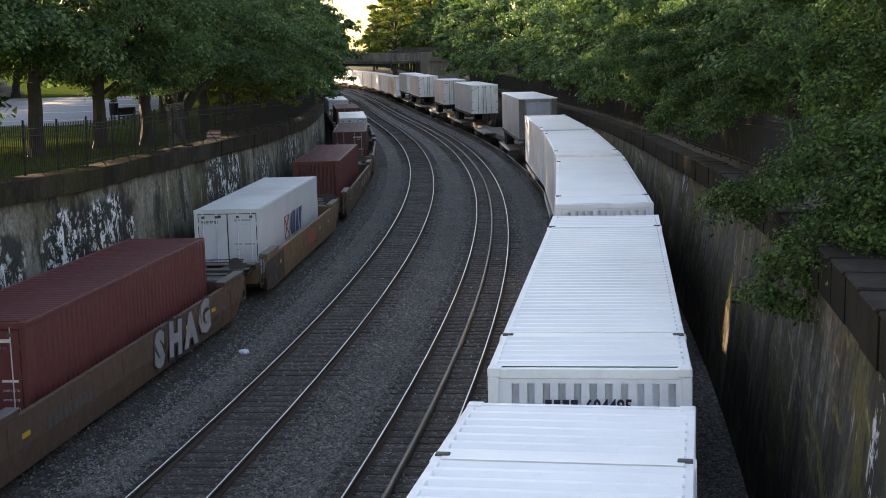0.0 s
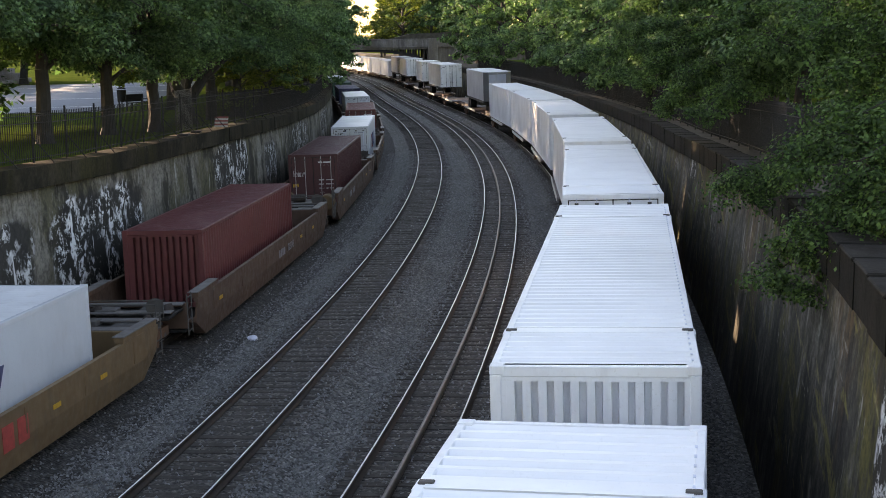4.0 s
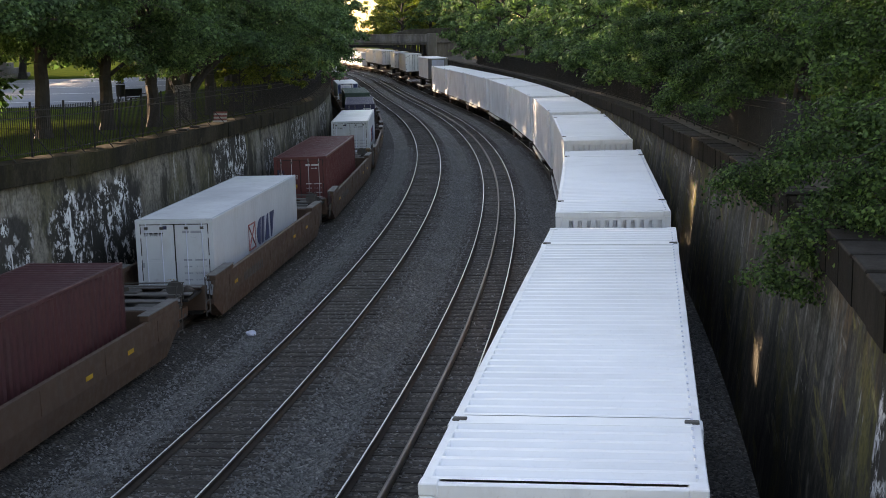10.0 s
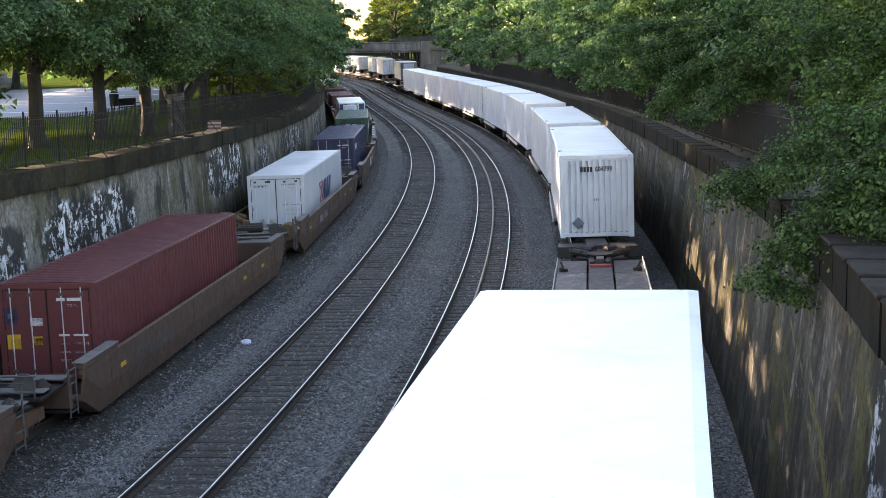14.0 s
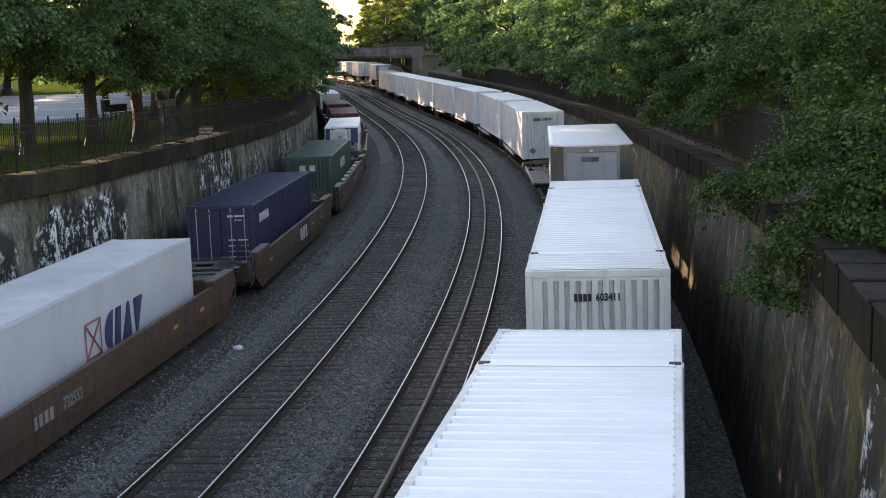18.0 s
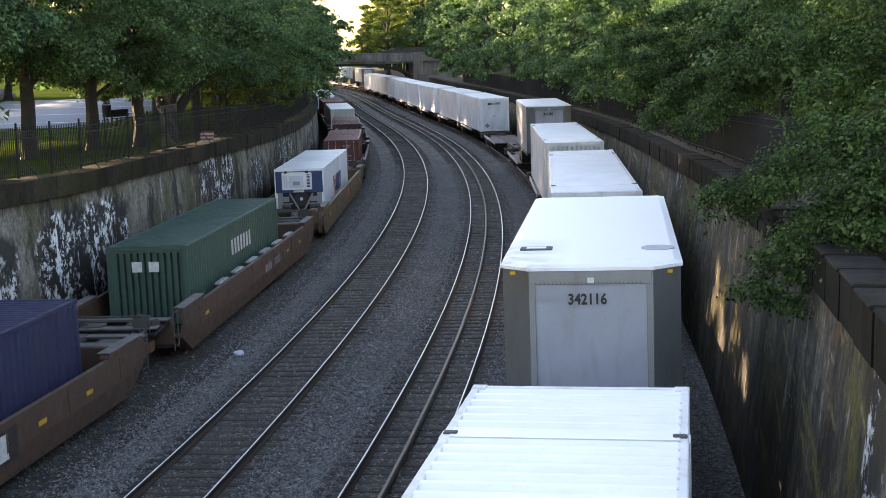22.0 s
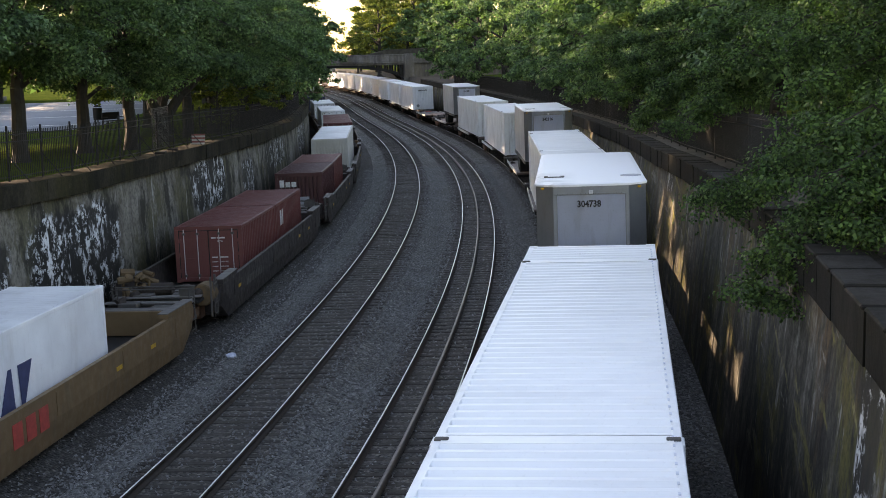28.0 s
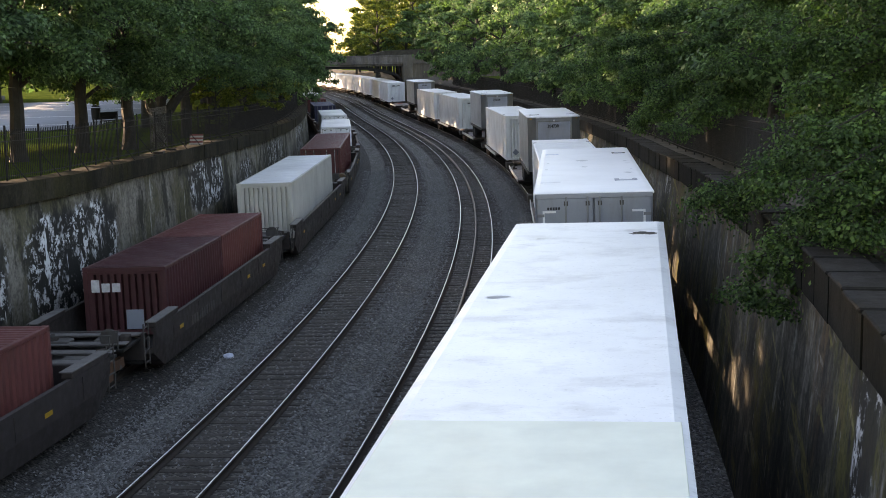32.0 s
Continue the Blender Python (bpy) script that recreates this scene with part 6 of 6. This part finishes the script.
def bough_tree(seed, label, foot, rise, ends, loose, clumps, per, leaf):
    """A large tree beside the wall, whose leafy boughs reach out over the coping to the given ends (station, offset, height)."""
    rng = random.Random(seed)
    t = tagged(empty("tree"), label, "tree", "park trees")
    foot = spot(foot[0], foot[1], top_of(RIGHT_TOP, foot[0]) - 0.15)
    bm = bmesh.new()
    rod(bm, foot - Vector((0, 0, 0.3)), foot + Vector((0, 0, 0.4)), 0.34, 12, 0.25)
    top = foot + Vector((0.1, 0.2, rise))
    limb(bm, foot + Vector((0, 0, 0.4)), top, 0.25, 0.2, rng, 4, 0.05)
    limb(bm, top, top + Vector((0.2, 0.1, 5.0)), 0.2, 0.06, rng, 4, 0.15)
    part("trunk", bm, BARK, t, "dark rough bark")
    for n, (s, d, z) in enumerate(list(ends) + list(loose)):
        bm = bmesh.new()
        end = spot(s, d, z)
        start = top + Vector((0, 0, max(0.0, (z - top.z) * 0.7)))
        mid = (start + end) / 2 + Vector((0, 0, rng.uniform(0.35, 0.8)))
        limb(bm, start, mid, 0.07, 0.035, rng, 4, 0.12)
        pts = limb(bm, mid, end, 0.035, 0.01, rng, 5, 0.08)
        way = (end - mid).normalized()
        across = Vector((-way.y, way.x, 0)).normalized()
        centres, sizes = [], []
        reach = 0.36 if n < len(ends) else 0.55
        for k, p in enumerate(pts[1:]):
            for _ in range(clumps):
                side = rng.gauss(0, reach)
                q = p + across * side + way * rng.uniform(-0.15, 0.2) + Vector((0, 0, rng.gauss(0, 0.10) - 0.25 * abs(side) - (0.08 if k > 2 else 0)))
                rod(bm, p, q, 0.009, 3, 0.004)
                centres.append(tuple(q))
                sizes.append(rng.uniform(0.10, 0.21))
        b = part("bough", bm, BARK, t, "thin dark bough")
        tagged(leaves(centres, sizes, per, leaf, rng.randrange(9999), LEAF_B, b, 4, 0.55), "small fresh green leaves").name = "foliage"
    return t


NEAR_ENDS = [(26.1, 9.9, 5.4), (26.1, 10.2, 5.6), (26.1, 10.5, 5.3), (25.1, 10.8, 5.7), (22.0, 10.4, 4.4), (21.9, 10.7, 4.3), (22.0, 11.0, 4.7), (22.1, 10.6, 4.9), (21.1, 11.0, 5.3), (21.1, 11.3, 5.4),
             (21.1, 11.2, 5.8), (20.2, 11.3, 6.3), (21.2, 11.2, 6.6), (20.1, 11.5, 5.8), (21.2, 11.5, 6.9), (23.1, 11.3, 6.9), (20.0, 11.5, 5.2), (25.1, 11.5, 7.4), (23.1, 11.7, 7.6), (23.1, 12.0, 8.2), (25.1, 11.4, 8.1)]
NEXT_ENDS = [(44.8, 9.7, 5.9), (43.8, 10.1, 6.3), (38.8, 10.5, 6.0), (41.8, 10.3, 7.0), (38.8, 11.2, 6.6), (46.8, 9.1, 6.6), (50.8, 8.6, 6.7), (46.8, 9.5, 7.3), (44.8, 10.2, 8.1), (41.8, 11.0, 7.2),
             (39.8, 11.7, 7.1), (48.8, 8.7, 8.3), (54.7, 7.7, 7.5), (44.8, 9.9, 9.0), (41.8, 11.3, 8.4), (38.7, 12.1, 8.0), (36.7, 12.5, 8.6), (33.6, 13.3, 8.5)]
_r = random.Random(31)
# the loose high boughs are added above the view to shade the foliage below
bough_tree(77, "large park tree whose leafy boughs hang over the wall", (25, 16.2), 2.6, NEAR_ENDS, [(_r.uniform(16, 28), _r.uniform(10.8, 17), _r.uniform(8.4, 12.5)) for _ in range(26)], 7, 100, 0.060)
bough_tree(78, "park tree with a dark trunk and layered drooping boughs", (45.5, 14.3), 2.9, NEXT_ENDS, [(_r.uniform(36, 54), _r.uniform(11.5, 16), _r.uniform(7.2, 12)) for _ in range(26)], 9, 100, 0.074)

# ---- the far bridge ----
def far_bridge():
    m = stand(228, 0.2, 0)
    b = tagged(empty("stone_bridge", m), "pale stone arch bridge across the cutting", "bridge")
    half, deck, wide = 10.5, 6.9, 5.0
    part("deck_slab", soft(boxes((-half - 0.2, half + 0.2, -wide, wide, deck - 0.55, deck)), 0.03), STONE, b)
    for sx in (-1, 1):
        part("abutment", soft(boxes((min(sx * half, sx * (half + 26)), max(sx * half, sx * (half + 26)), -wide, wide, -1.2, deck)), 0.05), STONE, b, "pale stone abutment wall")

    def rib_z(x):
        return 4.0 + 2.2 * math.sqrt(max(0.0, 1 - (x / half) ** 2))

    for yy in (-wide + 0.2, 0.0, wide - 0.2):
        bm = bmesh.new()
        n = 24
        ring = [[bm.verts.new((x, yy + q, rib_z(x) + h)) for q, h in ((-0.15, -0.22), (0.15, -0.22), (0.15, 0.2), (-0.15, 0.2))] for x in (-half + 2 * half * i / n for i in range(n + 1))]
        for a, c in zip(ring, ring[1:]):
            for i in range(4):
                bm.faces.new((a[i], c[i], c[(i + 1) % 4], a[(i + 1) % 4]))
        bm.faces.new(ring[0]), bm.faces.new(ring[-1])
        bmesh.ops.recalc_face_normals(bm, faces=bm.faces[:])
        part("arch_rib", bm, IRON, b, "dark iron arch rib")
        for i in range(23):
            x = -half + 0.5 + i * (2 * half - 1.0) / 22
            if rib_z(x) < deck - 0.75:
                part("spandrel_post", boxes((x - 0.11, x + 0.11, yy - 0.1, yy + 0.1, rib_z(x), deck - 0.55)), IRON, b)
    for yy in (-wide, wide):
        part("parapet", soft(boxes((-half - 26, half + 26, yy - 0.25, yy + 0.25, deck, deck + 1.0)), 0.05), STONE, b)
        part("parapet_cap", soft(boxes((-half - 26, half + 26, yy - 0.35, yy + 0.35, deck + 1.0, deck + 1.2)), 0.04), STONE, b)
        part("string_course", soft(boxes((-half - 26, half + 26, yy - 0.4, yy + 0.4, deck - 0.25, deck - 0.02)), 0.04), STONE, b)
    bm = boxes((2.0, 17.0, -wide + 0.4, -wide + 4.0, deck + 0.6, deck + 2.3))
    for v in bm.verts:
        if v.co.z > deck + 2 and v.co.x < 3:
            v.co.x, v.co.z = 8.0, deck + 2.0
    part("earth_bank", soft(bm, 0.2, 2), EARTH_SHADE, b, "bare brown earth bank above the arch")
    for sx in (-1, 1):
        part("pier", soft(boxes((sx * (half + 0.9) - 0.8, sx * (half + 0.9) + 0.8, -wide - 0.5, -wide + 0.2, -0.5, deck + 1.3)), 0.06), STONE, b)


far_bridge()


def small_things():
    bm = bmesh.new()
    bmesh.ops.create_icosphere(bm, subdivisions=2, radius=0.16)
    for v in bm.verts:
        v.co *= 1 + 0.35 * noise.noise(v.co * 9)
        v.co.z *= 0.6
    bag = tagged(part("plastic_bag", bm, plain("blue_white_plastic", (0.55, 0.60, 0.72), 0.35), None), "crumpled blue and white plastic bag on the ballast", "litter")
    bag.matrix_basis = stand(37.23, -2.17, -0.33)
    panel = tagged(empty("mesh_panel", stand(55.0, -8.9, top_of(LEFT_TOP, 55) - 0.12)), "grey chain-link panel on thin posts beside the fence", "fence panel")
    for q in (-1.3, 1.3):
        part("post", rod(bmesh.new(), (0, q, 0), (0, q, 1.75), 0.025, 8), STEEL, panel)
    for zz in (0.08, 1.72):
        part("frame_rail", rod(bmesh.new(), (0, -1.3, zz), (0, 1.3, zz), 0.018, 6), STEEL, panel)
    wires = boxes(*[(-0.003, 0.003, -1.3 + i * 0.065, -1.296 + i * 0.065, 0.08, 1.72) for i in range(40)], *[(-0.003, 0.003, -1.3, 1.3, 0.1 + i * 0.065, 0.104 + i * 0.065) for i in range(25)])
    tagged(part("chain_link", wires, plain("zinc_wire", (0.16, 0.16, 0.165), 0.6, 0.3), panel, "zinc wire mesh"), kind="stuff")
    bench = tagged(empty("park_bench", stand(84.5, -18.2, top_of(LEFT_TOP, 84) - 0.15, 60)), "black iron park bench beside the paved court", "bench")
    part("seat", soft(boxes((-0.8, 0.8, -0.22, 0.22, 0.45, 0.50)), 0.01), IRON, bench)
    part("backrest", soft(boxes((-0.8, 0.8, 0.2, 0.26, 0.55, 1.0)), 0.01), IRON, bench)
    for qx in (-0.7, 0.7):
        for qy in (-0.18, 0.2):
            part("leg", boxes((qx - 0.03, qx + 0.03, qy - 0.03, qy + 0.03, 0, 0.45 if qy < 0 else 1.0)), IRON, bench)
        part("arm_rest", soft(boxes((qx - 0.035, qx + 0.035, -0.2, 0.24, 0.68, 0.72)), 0.008), IRON, bench)
    bin_ = tagged(empty("litter_bin", stand(85.6, -19.4, top_of(LEFT_TOP, 85) - 0.15)), "dark litter bin on a post beside the bench", "litter bin")
    part("post", rod(bmesh.new(), (0, 0, 0), (0, 0, 0.6), 0.04, 8), IRON, bin_)
    part("drum", soft(rod(bmesh.new(), (0, 0, 0.5), (0, 0, 1.25), 0.27, 14, 0.3), 0.02), IRON, bin_)
    part("hood", rod(bmesh.new(), (0, 0, 1.3), (0, 0, 1.45), 0.3, 14, 0.12), IRON, bin_)
    court = tagged(ribbon("paved_court", lambda s: [(-39.5, top_of(LEFT_TOP, s) - 0.6), (-39.5, top_of(LEFT_TOP, s) - 0.333), (-20.5, top_of(LEFT_TOP, s) - 0.133), (-20.5, top_of(LEFT_TOP, s) - 0.4)], list(range(82, 150, 4)), PAVING, True), "pale paved court in the sun", "court", kind="structure")
    terrace = tagged(empty("stone_terrace"), "low grey stone terrace with broad steps beyond the court", "terrace")
    for i in range(5):
        step = ribbon("step", lambda s, i=i: [(-41.0 - i * 0.9, top_of(LEFT_TOP, s) - 0.7), (-41.0 - i * 0.9, top_of(LEFT_TOP, s) + 0.1 + i * 0.55), (-42.0 - i * 0.9, top_of(LEFT_TOP, s) + 0.1 + i * 0.55), (-42.0 - i * 0.9, top_of(LEFT_TOP, s) - 0.7)], list(range(70, 166, 6)), STONE, True)
        step.parent = terrace
    for a in (92, 106, 120, 134):
        part("court_line", boxes((-9, 9, -0.09, 0.09, 0, 0.008)), WHITE, court, "white painted line").matrix_basis = stand(a, -30, top_of(LEFT_TOP, a) - 0.226) @ pose(0, 0, 0, 0, -0.6, 0)
    for s, d, w in ((50.5, -7.75, 0.7), (52.5, -7.8, 0.35)):
        bm = soft(boxes((-0.2, 0.2, -w / 2, w / 2, 0, 0.09)), 0.03)
        tagged(part("timber_offcut", bm, BLACK, None), "dark weathered timber offcut on the coping", "timber").matrix_basis = stand(s, d, top_of(LEFT_TOP, s) - 0.01, 8)
    FADED_RED, FADED_PALE = plain("faded_red", (0.16, 0.05, 0.045), 0.8), plain("faded_pale", (0.28, 0.27, 0.26), 0.8)
    b = tagged(empty("striped_board", stand(57.0, -7.85, top_of(LEFT_TOP, 57) - 0.02) @ pose(0, 0, 0, -25, 0, 0)), "small red and white striped board leaning on the coping", "board")
    for i in range(6):
        part("stripe", boxes((-0.3, 0.3, -0.012, 0.012, i * 0.08, i * 0.08 + 0.078)), FADED_RED if i % 2 else FADED_PALE, b)


small_things()


def stones():
    """Loose stones on the ballast near the camera."""
    g = np.random.default_rng(3)
    n = 150000
    s = 19 + 80 * g.random(n) ** 1.8
    d = g.uniform(-7.2, 10.5, n)
    keep = np.ones(n, bool)
    for c in TRACKS:
        keep &= ~((abs(abs(d - c) - 0.7525) < 0.1)) & ~((abs(d - c) < 1.05) & (g.random(n) > 0.12))
    keep &= (d > -2.9) | (g.random(n) > 0.8)
    s, d = s[keep], d[keep]
    n = len(s)
    prof = ground_profile(30)[5:-6]
    z = np.interp(d, [a for a, b in prof], [b for a, b in prof])
    for c in TRACKS:
        z = np.where((abs(d - c) > 1.0) & (abs(d - c) < 1.38), np.maximum(z, -0.172), z)
    a = np.interp(s, SS, HEAD)
    centre = np.stack([np.interp(s, SS, XS) + d * np.cos(a), np.interp(s, SS, YS) - d * np.sin(a), z + 0.008], 1)
    r = g.uniform(0.015, 0.038, (n, 1))
    shape = np.array([(1, 0, 0), (0, 1, 0), (-1, 0, 0), (0, -1, 0), (0, 0, 1.15), (0, 0, -0.8)])
    v = centre[:, None] + (shape[None] + g.normal(0, 0.25, (n, 6, 3))) * r[:, None] * g.uniform(0.7, 1.3, (n, 1, 3))
    f = np.array([(0, 1, 4), (1, 2, 4), (2, 3, 4), (3, 0, 4)])
    faces = (np.arange(n) * 6)[:, None, None] + f[None]
    m, t, b = shader("loose_stone")
    geo = t.nodes.new("ShaderNodeNewGeometry")
    t.links.new(ramp(t, geo.outputs["Random Per Island"], ((0.0, (0.08, 0.081, 0.081)), (0.55, (0.150, 0.154, 0.153)), (0.95, (0.20, 0.203, 0.20)), (1.0, (0.30, 0.30, 0.295)))), b.inputs["Base Color"])
    b.inputs["Roughness"].default_value = 0.85
    tagged(from_arrays("ballast_stones", v.reshape(-1, 3), faces.reshape(-1, 3), m), "loose grey ballast stones between the rails", "gravel", kind="stuff")


stones()


def motions():
    for thing, s13, d, z, l, speed, nose_down in MOVERS:
        walk(thing, [(t, ride(s13 + speed * (t - 13.0), d, z, l, nose_down)) for t in range(0, 33, 2)])


motions()
